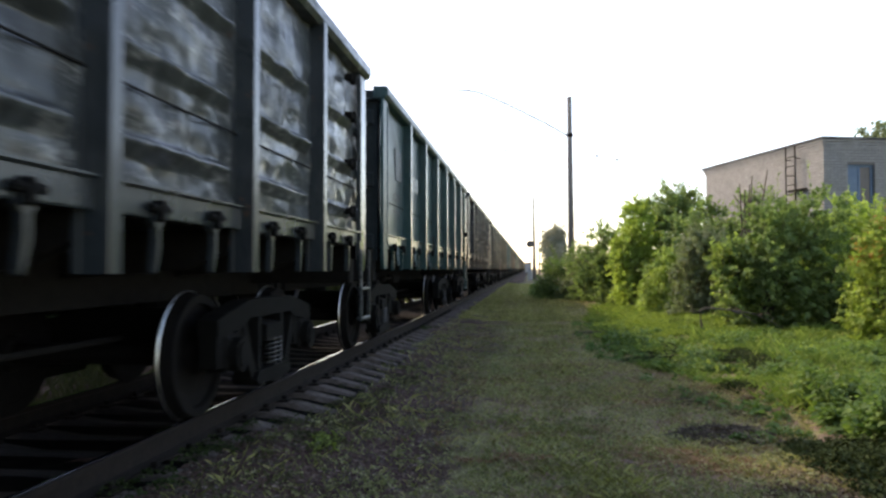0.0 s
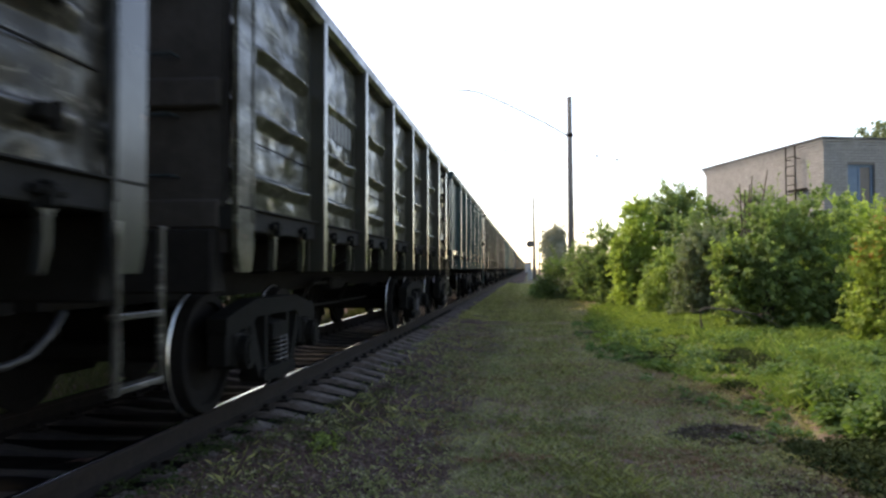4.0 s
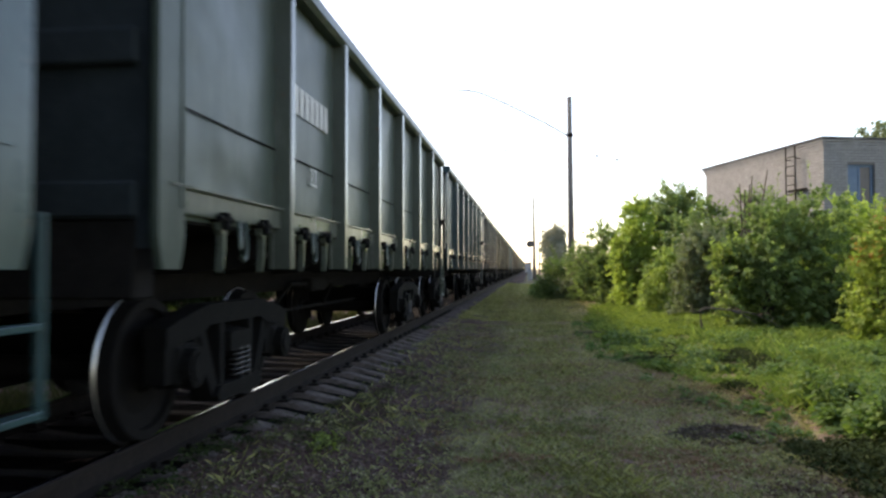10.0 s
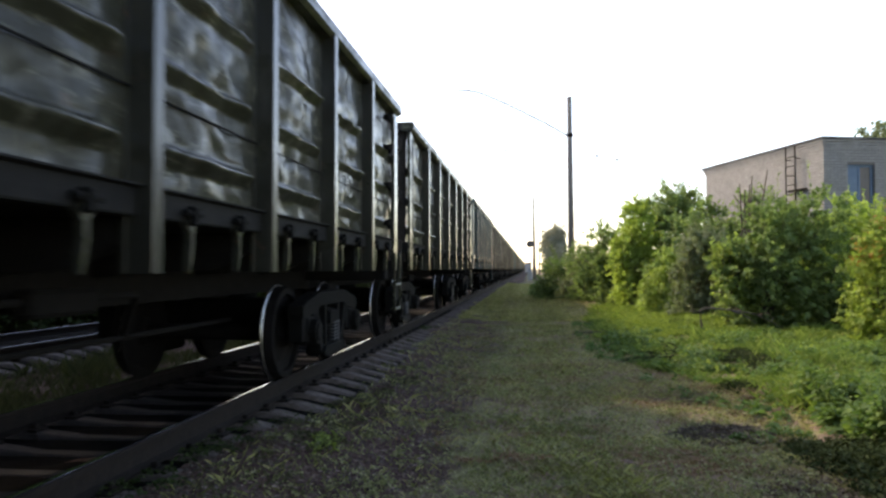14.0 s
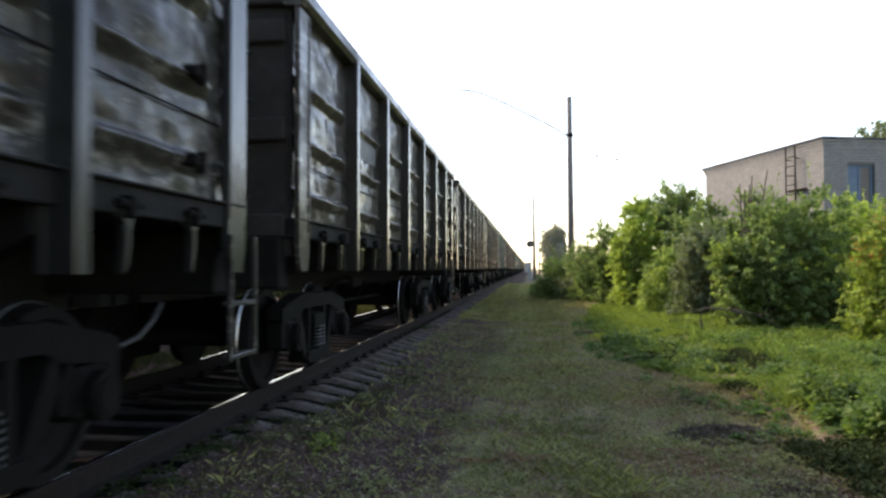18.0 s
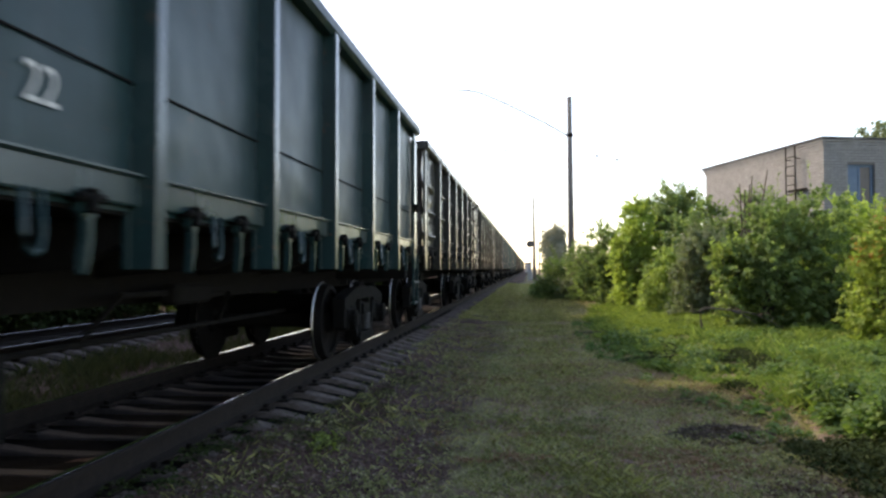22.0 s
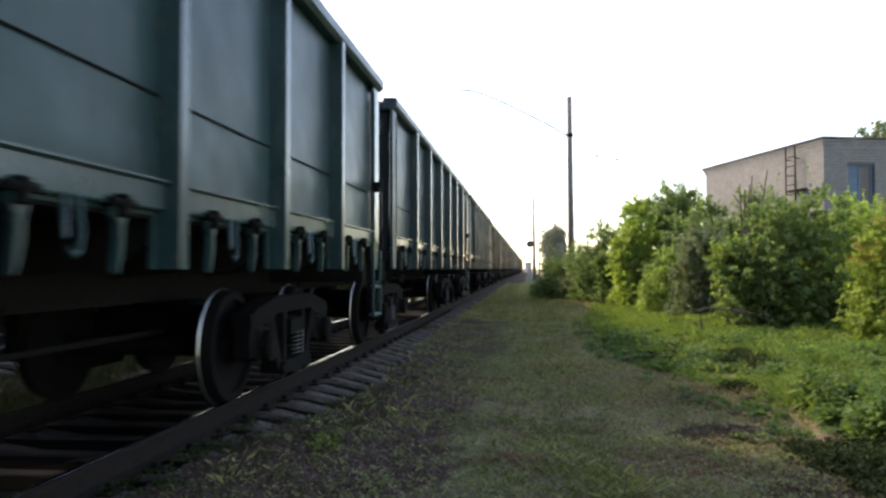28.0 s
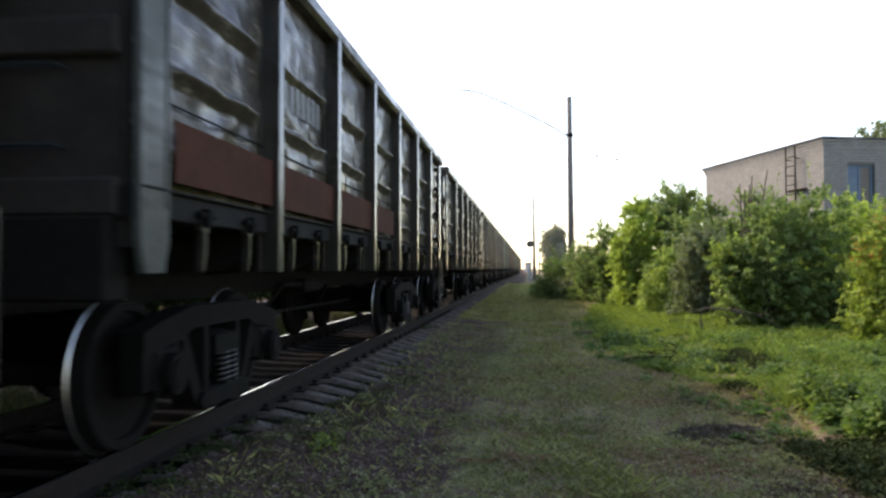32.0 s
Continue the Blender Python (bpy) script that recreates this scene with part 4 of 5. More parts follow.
def plant(name, label, category, x, y, rx, ry, h, mat, seed, twigs=700, leaf=0.10, stems=7, reach=0.38, group="", trunk=0.03, extra=None, slim=0.5):
    """A shrub: several stems from one foot, each branched, and leafy twigs all over."""
    rng = np.random.default_rng(seed)
    gz = ground_height(x, y) - 0.05
    p, along, nrm, tips = sprays(rng, rx, ry, h, twigs, 15, reach, seed)
    root = tagged(new(name), label, category, group)
    root.matrix_basis = pose(x, y, gz)
    crown = new("crown", quads_mesh("crown", aimed_leaves(p, along, nrm, leaf, leaf * slim, rng), mat, 6))
    crown.parent = root
    if extra:
        q = tips[(tips[:, 2] > h * 0.62)][:36]
        q = np.repeat(q, 9, axis=0) + rng.normal(size=(len(q) * 9, 3)) * 0.09
        red = new("reddish_tips", quads_mesh("reddish_tips", aimed_leaves(q, rng.normal(size=q.shape), rng.normal(size=q.shape) + [0, 0, 1], leaf, leaf * slim, rng), extra, 6))
        red.parent = root
        tagged(red, "orange-tinged young leaves at the shoot tips", kind="stuff")
    far = tips[rng.permutation(len(tips))[: stems * 7]]
    for k in range(stems):
        a = 2 * math.pi * k / stems + rng.uniform(0, 1)
        foot = Vector((0.12 * rx * math.cos(a), 0.12 * ry * math.sin(a), 0))
        s = Shape()
        for tip in far[k::stems]:
            tipv = Vector(tip)
            mid = foot.lerp(tipv, 0.5) + Vector((rng.normal(0, 0.06 * rx), rng.normal(0, 0.06 * ry), 0.08 * h))
            s.tube([foot, mid, tipv], [trunk * 0.8, trunk * 0.45, trunk * 0.15], 5)
        put("stem", s, BARK, root)
    return root


def tree(name, label, x, y, rx, h, mat, seed, clumps=110, per=60, leaf=0.3, trunk=0.16, spread=0.45, clear=0.3, group=""):
    """A tapered trunk with limbs and an uneven crown."""
    rng = np.random.default_rng(seed)
    root = tagged(new(name), label, "tree", group)
    root.matrix_basis = pose(x, y, GROUND_Z - 0.05)
    p, nrm, c = crown_points(rng, rx, rx, h * clear, h, clumps, per, spread, seed)
    crown = new("crown", quads_mesh("crown", leaf_arrays(p, nrm, leaf, leaf * 0.6, rng), mat))
    crown.parent = root
    s = Shape()
    s.tube([(0, 0, 0), (0.05 * rx, 0, h * 0.3), (-0.04 * rx, 0.03 * rx, h * 0.62), (0, 0, h * 0.93)], [trunk, trunk * 0.8, trunk * 0.5, trunk * 0.1], 9)
    for tip in c[rng.choice(len(c), 16, replace=False)]:
        z = max(h * 0.22, min(tip[2] - 0.12 * h, h * 0.8))
        s.tube([(0, 0, z), (tip[0] * 0.5, tip[1] * 0.5, (z + tip[2]) / 2 + 0.03 * h), tuple(tip)], [trunk * 0.4, trunk * 0.25, trunk * 0.06], 5)
    put("trunk", s, BARK, root)
    return root


def build_shrubs():
    g = "shrubs along the verge"

    def shrub(label, x, y, rx, ry, h, mat, seed, twigs, leaf, reach, **more):
        plant("shrub", label, "shrub", x, y, rx, ry, h, mat, seed, twigs, leaf, 7, reach, g, **more)
    shrub("low dark willow shrub at the foot of a pole", 1.55, 38.2, 1.45, 1.3, 2.0, LEAF, 11, 700, 0.14, 0.42)
    shrub("dense green shrub with a rounded top", 3.15, 35.0, 1.35, 1.2, 3.5, LEAF, 12, 800, 0.14, 0.45)
    shrub("slender shrub with bright yellow-green hanging leaves", 3.82, 29.4, 0.80, 0.75, 4.3, LEAF_LIGHT, 13, 900, 0.13, 0.36)
    shrub("tall dark green shrub near a brick building", 5.65, 31.5, 2.15, 1.5, 4.95, LEAF, 14, 1700, 0.14, 0.50)
    shrub("dark leafy shrub in the thicket", 5.1, 26.8, 1.2, 1.1, 3.2, LEAF, 15, 800, 0.13, 0.42)
    shrub("grey-green willow shrub in the thicket", 4.75, 22.4, 0.95, 0.9, 2.7, LEAF_GREY, 16, 800, 0.12, 0.34, slim=0.34)
    shrub("dark green shrub with a shaded hollow", 5.45, 18.9, 1.2, 1.2, 2.9, LEAF, 17, 780, 0.12, 0.36)
    shrub("broad green shrub with light upper leaves", 6.9, 19.4, 1.3, 1.3, 3.4, LEAF, 18, 820, 0.12, 0.36)
    shrub("fresh green shrub reaching a window's height", 8.3, 21.5, 1.3, 1.1, 3.4, LEAF_LIGHT, 19, 850, 0.12, 0.36)
    shrub("yellowing shrub with reddish leaf tips", 6.65, 15.2, 0.9, 0.9, 2.45, LEAF_YELLOW, 20, 800, 0.10, 0.30, extra=LEAF_RED)
    shrub("leafy shrub at the edge of the grass", 8.3, 16.6, 1.4, 1.2, 2.9, LEAF_BRIGHT, 21, 800, 0.10, 0.34)
    shrub("green shrub against a white brick wall", 7.5, 26.5, 1.7, 1.3, 4.2, LEAF, 22, 1100, 0.13, 0.42)
    shrub("dark green shrub before the end of a brick wall", 6.45, 27.8, 1.1, 1.0, 3.9, LEAF, 29, 800, 0.13, 0.40)
    shrub("green shrub against a white brick wall", 10.4, 25.2, 1.6, 1.2, 3.4, LEAF_BRIGHT, 23, 900, 0.13, 0.42)
    shrub("fresh green shrub below a blue window", 12.6, 25.6, 1.7, 1.2, 3.6, LEAF_LIGHT, 24, 800, 0.13, 0.42)
    shrub("low leafy shrub filling the thicket", 2.35, 36.6, 1.05, 0.9, 2.6, LEAF_GREY, 25, 600, 0.13, 0.40, slim=0.36)
    shrub("low leafy shrub filling the thicket", 3.75, 32.6, 0.95, 0.9, 2.7, LEAF, 26, 600, 0.14, 0.40)
    shrub("light green shrub at the grass edge", 4.3, 25.2, 0.8, 0.8, 1.9, LEAF_BRIGHT, 27, 500, 0.12, 0.34)
    shrub("light green young shrub in the thicket", 4.75, 18.8, 0.55, 0.5, 2.0, LEAF_BRIGHT, 28, 330, 0.10, 0.30)
    tree("tree", "tall narrow tree far along the line, greyed for haze", 4.2, 130, 1.9, 9.3, LEAF_HAZE, 31, 260, 60, 0.36, 0.2, 0.34, 0.0)
    tree("tree", "thin-crowned tree behind the brick building", 20.2, 46, 2.4, 9.6, LEAF_GREY, 32, 240, 50, 0.24, 0.14, 0.28, 0.4)
    rng = random.Random(5)
    # trees hidden by the train, added to block the sun from the left
    for i in range(10):
        tree("tree", "unseen broad green tree added beyond the second track for shade", -14.0 + rng.uniform(-0.6, 0.6), -11 + i * 4.0 + rng.uniform(-0.6, 0.6), rng.uniform(2.5, 3.0), rng.uniform(8.5, 10.0), LEAF, 40 + i, 170, 60, 0.6, 0.2, 0.55, -0.08,
             "trees beyond the second track")
    # trees behind the viewpoint, added to hold back sky light
    for i in range(5):
        tree("tree", "unseen broad green tree added behind the viewpoint to block sky", -15 + i * 4.6 + rng.uniform(-0.6, 0.6), -17 + rng.uniform(-1.0, 1.0), rng.uniform(2.8, 3.3), rng.uniform(9.0, 10.5), LEAF, 70 + i, 170, 60, 0.6, 0.2, 0.6, -0.05,
             "trees across the open ground")


build_shrubs()


def lush_edge(y):
    """Where the trodden verge ends and the tall growth begins."""
    return float(np.interp(y, [3, 5, 6.5, 8, 9.7, 12.5, 14, 18, 24, 30, 40], [2.3, 1.95, 2.05, 2.5, 2.2, 1.55, 1.6, 1.6, 1.9, 2.4, 1.2]))


def blades(name, label, count, xr, yr, accept, h0, h1, width, mat, seed, lean=0.35):
    """Single grass blades, three-cornered, bent a little."""
    rng = np.random.default_rng(seed)
    x = rng.uniform(*xr, count)
    y = yr[0] + (yr[1] - yr[0]) * rng.uniform(0, 1, count) ** 1.4
    ok = np.array([accept(a, b) for a, b in zip(x, y)])
    x, y = x[ok], y[ok]
    z = np.array([ground_height(a, b) for a, b in zip(x, y)])
    n = len(x)
    a = rng.uniform(0, 2 * np.pi, n)
    h = rng.uniform(h0, h1, n) * (1 + 0.5 * rng.random(n) ** 4)
    h *= np.array([max(0.45, 1.0 + 0.9 * noise.noise((p * 0.9, q * 0.9, 4)) + 0.4 * noise.noise((p * 3.1, q * 3.1, 8))) for p, q in zip(x, y)])
    w = width * rng.uniform(0.6, 1.4, n)
    lx, ly = rng.normal(0, lean, n) * h, rng.normal(0, lean, n) * h
    v = np.empty((n, 4, 3))
    ca, sa = np.cos(a) * w, np.sin(a) * w
    v[:, 0] = np.stack([x - ca, y - sa, z - 0.01], 1)
    v[:, 1] = np.stack([x + ca, y + sa, z - 0.01], 1)
    v[:, 2] = np.stack([x + ca * 0.6 + lx * 0.4, y + sa * 0.6 + ly * 0.4, z + h * 0.6], 1)
    v[:, 3] = np.stack([x + lx, y + ly, z + h], 1)
    return tagged(new(name, quads_mesh(name, v.reshape(-1, 3), mat)), label, "grass", kind="stuff")


def weeds(name, label, patches, mat, seed, leaf=0.06, low=0.15, taper=0.75):
    """Broad-leaved weeds in low mounds: patches of (x, y, radius, height, number of leaves)."""
    rng = np.random.default_rng(seed)
    pts, nr = [], []
    for x, y, r, h, n in patches:
        a, q = rng.uniform(0, 2 * np.pi, n), np.sqrt(rng.uniform(0, 1, n))
        px, py = x + r * q * np.cos(a), y + r * q * np.sin(a)
        top = h * (1 - taper * q ** 2) * np.array([0.75 + 0.5 * noise.noise((u * 2.5, w * 2.5, seed)) for u, w in zip(px, py)])
        pz = np.array([ground_height(u, w) for u, w in zip(px, py)]) + top * rng.uniform(low, 1.0, n) ** 0.5 + 0.02
        pts.append(np.stack([px, py, pz], 1))
        nr.append(rng.normal(size=(n, 3)) * 0.6 + np.array([0, 0, 1.0]))
    p, nrm = np.concatenate(pts), np.concatenate(nr)
    nrm /= np.linalg.norm(nrm, axis=1, keepdims=True)
    return tagged(new(name, quads_mesh(name, leaf_arrays(p, nrm, leaf, leaf * 0.6, rng), mat)), label, "weeds", kind="stuff")


def herbs(name, label, places, mat, seed, leaf=0.07, slim=0.55):
    """Leafy upright plants: a stem with crossed pairs of drooping leaves. places: (x, y, height, pairs)."""
    rng = np.random.default_rng(seed)
    pts, dirs, nrs, size = [], [], [], []
    for x, y, h, pairs in places:
        z = ground_height(x, y)
        lean = rng.normal(0, 0.16, 2) * h
        turn = rng.uniform(0, 6.28)
        f = (np.arange(pairs) + 0.6) / pairs
        for s in (0.0, math.pi):
            a = turn + s + np.arange(pairs) * 1.45 + rng.normal(0, 0.3, pairs)
            ln = leaf * (0.45 + 0.8 * np.sin(np.pi * np.minimum(f * 0.85 + 0.12, 1.0)))
            d = np.stack([np.cos(a), np.sin(a), rng.normal(-0.15, 0.3, pairs)], 1)
            p = np.stack([x + lean[0] * f ** 1.5, y + lean[1] * f ** 1.5, z + h * f], 1) + d * (ln * 0.62)[:, None]
            pts.append(p)
            dirs.append(d)
            nrs.append(np.array([0, 0, 1.0]) + rng.normal(0, 0.35, (pairs, 3)))
            size.append(ln)
        pts.append(np.array([[x + lean[0] * 0.4, y + lean[1] * 0.4, z + h * 0.45]]))
        dirs.append(np.array([[lean[0], lean[1], h]]))
        nrs.append(rng.normal(size=(1, 3)))
        size.append(np.array([h * 0.9]))
    p, d, n, ln = np.concatenate(pts), np.concatenate(dirs), np.concatenate(nrs), np.concatenate(size)
    wd = np.where(ln > leaf * 1.5, 0.006, ln * slim)
    return tagged(new(name, quads_mesh(name, aimed_leaves(p, d, n, ln, wd, rng), mat, 6)), label, "weeds", kind="stuff")


def stones(name, label, count, xr, yr, size, mat, seed):
    """Loose angular stones half sunk in the soil."""
    rng = np.random.default_rng(seed)
    unit = np.array([(1, 0, 0), (-1, 0, 0), (0, 1, 0), (0, -1, 0), (0, 0, 1), (0, 0, -1)], float)
    tri = np.array([(0, 2, 4), (2, 1, 4), (1, 3, 4), (3, 0, 4)])
    x, y = rng.uniform(*xr, count), yr[0] + (yr[1] - yr[0]) * rng.uniform(0, 1, count) ** 1.5
    ok = rng.random(count) < np.clip((-0.35 - x) / 1.0, 0.05, 1.0)
    x, y = x[ok], y[ok]
    n = len(x)
    z = np.array([ground_height(a, b) for a, b in zip(x, y)])
    v = unit[None] * rng.uniform(0.5, 1.0, (n, 6, 1)) + rng.normal(0, 0.22, (n, 6, 3))
    a = rng.uniform(0, 6.28, n)[:, None]
    v = np.stack([v[:, :, 0] * np.cos(a) - v[:, :, 1] * np.sin(a), v[:, :, 0] * np.sin(a) + v[:, :, 1] * np.cos(a), v[:, :, 2] * 0.7], 2)
    v = v * (size * rng.uniform(0.35, 1.0, (n, 1, 1)) ** 1.6) + np.stack([x, y, z + 0.002], 1)[:, None, :]
    w = v[:, tri].reshape(-1, 3)
    return tagged(new(name, quads_mesh(name, w, mat, 3)), label, "gravel", kind="stuff")


def hash_unit(x, y):
    q = math.sin(x * 127.1 + y * 311.7) * 43758.5
    return q - math.floor(q)


def patchy(x, y, s=0.8, lim=0.0):
    return noise.noise((x * s, y * s, 7)) + 0.5 * noise.noise((x * s * 3, y * s * 3, 2)) > lim


def build_growth():
    def on_verge(x, y):
        strip = max(0.0, 1.0 - abs(x - 0.45) / 1.1)
        worn = 0.35 if not patchy(x + 9, y, 0.55, -0.20) and x > 0.5 else 1.0
        return x < lush_edge(y) + 0.25 and patchy(x + 3, y, 4.5, -0.45) and hash_unit(x, y) < worn * (0.10 + 0.75 * strip + (0.22 if x > 1.2 else 0.0))

    def hollow(x, y):
        return noise.noise((x * 0.75, y * 0.55, 31)) + 0.5 * noise.noise((x * 2.2, y * 1.6, 12)) > 0.30 or ((x - 2.0) / 0.55) ** 2 + ((y - 12.9) / 0.8) ** 2 < 1

    def grassy(x, y):
        return x > lush_edge(y) + 0.1 + 0.55 * noise.noise((x * 1.3, y * 0.9, 5)) and (y > 7.7 or x > 4.2) and not (hollow(x, y) and hash_unit(x, y) > 0.15)
    blades("verge_grass", "short trodden grass on the verge", 190000, (-2.15, 3.2), (1.6, 26), on_verge, 0.012, 0.05, 0.0030, GRASS, 61, 0.9)
    blades("verge_grass", "short trodden grass beside the viewpoint", 110000, (-2.15, 3.2), (-7, 1.7), on_verge, 0.012, 0.05, 0.0030, GRASS, 68, 0.9)
    blades("lush_grass", "lush grass beside the trodden verge", 40000, (2.2, 8.0), (-7, 4.7), lambda x, y: x > 2.4 + 0.5 * noise.noise((x, y, 5)), 0.06, 0.18, 0.0035, GRASS_LIT, 69, 0.5)
    blades("far_verge_grass", "short grass farther along the verge", 45000, (-2.0, 3.0), (22, 75), lambda x, y: x < lush_edge(min(y, 40)) + 0.3, 0.03, 0.08, 0.008, GRASS, 65, 0.8)
    blades("dry_grass", "dry yellowed blades among the short grass", 26000, (-1.0, 3.0), (-6, 20), lambda x, y: x < lush_edge(y) + 0.2 and not patchy(x, y, 0.7, -0.15), 0.010, 0.03, 0.0022, STRAW, 64, 1.2)
    blades("dry_grass", "dry straw-coloured blades farther along the verge", 14000, (-1.2, 3.0), (9, 50), lambda x, y: x < lush_edge(min(y, 40)) + 0.2, 0.03, 0.06, 0.005, STRAW, 66, 0.9)
    blades("lush_grass", "tall lush grass in front of the shrubs", 120000, (1.5, 9.5), (4.5, 30), grassy, 0.035, 0.11, 0.0042, GRASS_LIT, 62, 0.75)
    blades("sunlit_grass", "short grass on a rise, brightened in colour for sun", 60000, (1.5, 4.6), (16.0, 28), lambda x, y: x > lush_edge(y) - 0.1 + 0.4 * noise.noise((x * 1.3, y, 5)), 0.035, 0.09, 0.007, GRASS_SUN, 83, 0.9)
    blades("strip_grass", "grass between the two tracks, dulled in colour for shade", 26000, (-7.2, -4.9), (2, 40), lambda x, y: patchy(x, y, 0.7, -0.2), 0.06, 0.18, 0.006, DULL_GRASS, 63)
    blades("tall_grass", "taller grass tufts before the shrubs", 22000, (3.2, 8.5), (9, 19), lambda x, y: patchy(x, y, 1.6, 0.1), 0.08, 0.18, 0.0026, GRASS_LIT, 67, 0.4)
    stones("loose_gravel", "small angular stones strewn beside the sleeper ends", 30000, (-2.3, 0.3), (-5.0, 15), 0.022, GRAVEL, 84)
    rng = random.Random(9)

    def stand(count, xr, yr, h0, h1, pairs, accept):
        out = []
        while len(out) < count:
            x, y = rng.uniform(*xr), rng.uniform(*yr)
            if accept(x, y):
                k = 0.75 + 0.8 * noise.noise((x * 1.1, y * 0.9, 17))
                out.append((x, y, max(0.06, rng.uniform(h0, h1) * k), pairs))
        return out
    mound = lambda x, y: ((x - 3.95) / 1.40) ** 2 + ((y - 7.4) / 1.40) ** 2 < 1.0 + 0.5 * noise.noise((x * 2, y * 2, 3))
    herbs("nettle_patch", "dark green nettles growing over the verge", stand(560, (2.1, 5.2), (5.9, 9.2), 0.26, 0.54, 8, mound), WEED, 71, 0.085)
    herbs("nettle_patch", "lighter young nettles over the verge", stand(420, (2.1, 5.2), (6.1, 9.2), 0.30, 0.56, 7, mound), HERB, 85, 0.08)
    # shade below the nettles and in hollows is put into dark leaves
    herbs("dark_weeds", "leafy weeds coloured dark for the shade under the nettles", stand(1150, (2.0, 4.6), (4.6, 6.8), 0.05, 0.20, 5, lambda x, y: x > 2.2 + 0.25 * noise.noise((x * 2, y * 2, 6)) + 0.12 * max(0.0, 5.6 - y)), LEAF_DARK, 89, 0.045)
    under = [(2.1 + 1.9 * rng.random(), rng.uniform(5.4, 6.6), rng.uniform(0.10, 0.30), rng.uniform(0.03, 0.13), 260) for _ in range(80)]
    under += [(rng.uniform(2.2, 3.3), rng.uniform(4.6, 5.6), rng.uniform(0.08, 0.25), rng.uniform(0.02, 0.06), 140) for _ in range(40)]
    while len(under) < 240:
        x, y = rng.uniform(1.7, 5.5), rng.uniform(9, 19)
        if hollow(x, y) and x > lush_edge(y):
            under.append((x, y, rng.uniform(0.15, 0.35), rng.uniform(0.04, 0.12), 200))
    weeds("dark_undergrowth", "dense undergrowth coloured dark for shaded hollows and nettle feet", under, LEAF_DARK, 77, 0.03, 0.05, 0.5)
    belt = lambda x, y: x > lush_edge(y) + 0.35 * noise.noise((x * 1.7, y, 9)) and not hollow(x, y) and noise.noise((x * 0.8, y * 0.7, 44)) > -0.12
    herbs("weed_patch", "broad-leaved weeds beside the path", stand(900, (1.4, 5.6), (10.2, 17.0), 0.08, 0.26, 5, belt), WEED, 72, 0.10, 0.6)
    herbs("weed_patch", "pale green weeds among the grass", stand(520, (1.5, 6.2), (10.5, 19.0), 0.08, 0.24, 4, belt), HERB_PALE, 86, 0.09, 0.6)
    herbs("weed_patch", "fresh green weeds below the shrubs", stand(460, (3.6, 7.6), (9.8, 17.0), 0.10, 0.30, 5, lambda x, y: patchy(x, y, 0.6, 0.0)), HERB, 73, 0.10)
    herbs("edge_weeds", "broad-leaved weeds straggling over the edge of the path", stand(420, (0.9, 3.4), (6.8, 22), 0.05, 0.16, 4, lambda x, y: abs(x - lush_edge(y)) < 0.6 and patchy(x, y, 1.5, 0.05)), WEED, 81, 0.075, 0.6)
    herbs("verge_herbs", "small leafy weeds dotted over the bare verge", stand(900, (-2.1, 2.2), (2.5, 16), 0.02, 0.07, 3, lambda x, y: x < lush_edge(y) and patchy(x, y, 1.1, 0.02)), VERGE_LEAF, 87, 0.036, 0.6)
    herbs("bright_tuft", "bright yellow-green weed tufts near the sleeper ends", stand(26, (-1.75, -1.45), (5.6, 6.5), 0.03, 0.09, 3, lambda x, y: ((x + 1.6) / 0.12) ** 2 + ((y - 6.05) / 0.4) ** 2 < 1), HERB_PALE, 88, 0.045)

    def scatter(cx, cy, rx, ry, count, size, h, leaves):
        out = []
        for _ in range(count):
            a, q = rng.uniform(0, 6.28), rng.random() ** 0.7
            out.append((cx + rx * q * math.cos(a), cy + ry * q * math.sin(a), rng.uniform(0.4, 1.0) * size, h * (1.1 - q), leaves))
        return out
    litter = scatter(1.75, 7.1, 0.40, 0.50, 26, 0.16, 0.12, 60) + scatter(1.75, 8.9, 0.5, 0.7, 18, 0.13, 0.04, 30) + scatter(1.5, 17.6, 0.4, 1.0, 16, 0.2, 0.12, 50)
    litter += scatter(2.0, 5.3, 0.45, 0.5, 36, 0.16, 0.03, 50) + scatter(2.35, 8.7, 0.4, 1.2, 30, 0.16, 0.06, 40) + scatter(1.75, 7.0, 0.35, 0.6, 16, 0.14, 0.07, 40)
    weeds("dead_litter", "brown dead leaves and stalks in low heaps", litter, LITTER, 78, 0.034, 0.1, 0.8)
    dry = scatter(1.2, 6.2, 0.6, 0.45, 60, 0.12, 0.025, 26) + scatter(-0.2, 6.0, 0.4, 0.2, 26, 0.10, 0.02, 24) + scatter(1.5, 8.65, 0.5, 0.4, 30, 0.12, 0.02, 22) + scatter(-0.9, 7.5, 0.5, 1.5, 24, 0.1, 0.015, 14)
    weeds("reddish_straw", "reddish dry grass matted on bare soil", dry, DRY_RED, 79, 0.032, 0.1, 0.6)
    verge = []
    while len(verge) < 1500:
        x, y = rng.uniform(-2.1, 2.2), 2.0 + 18 * rng.random() ** 1.5
        if patchy(x, y, 0.9, -0.2) and x < lush_edge(y) and rng.random() < 0.35 + 0.4 * (x + 2.0):
            verge.append((x, y, rng.uniform(0.04, 0.16), rng.uniform(0.03, 0.09), 26))
    weeds("verge_weeds", "small clover and plantain leaves among bare soil", verge, VERGE_LEAF, 74, 0.027)
    straw = [(rng.uniform(-0.2, 2.2), 4.5 + 9 * rng.random() ** 1.3, rng.uniform(0.1, 0.4), 0.025, 70) for _ in range(150)]
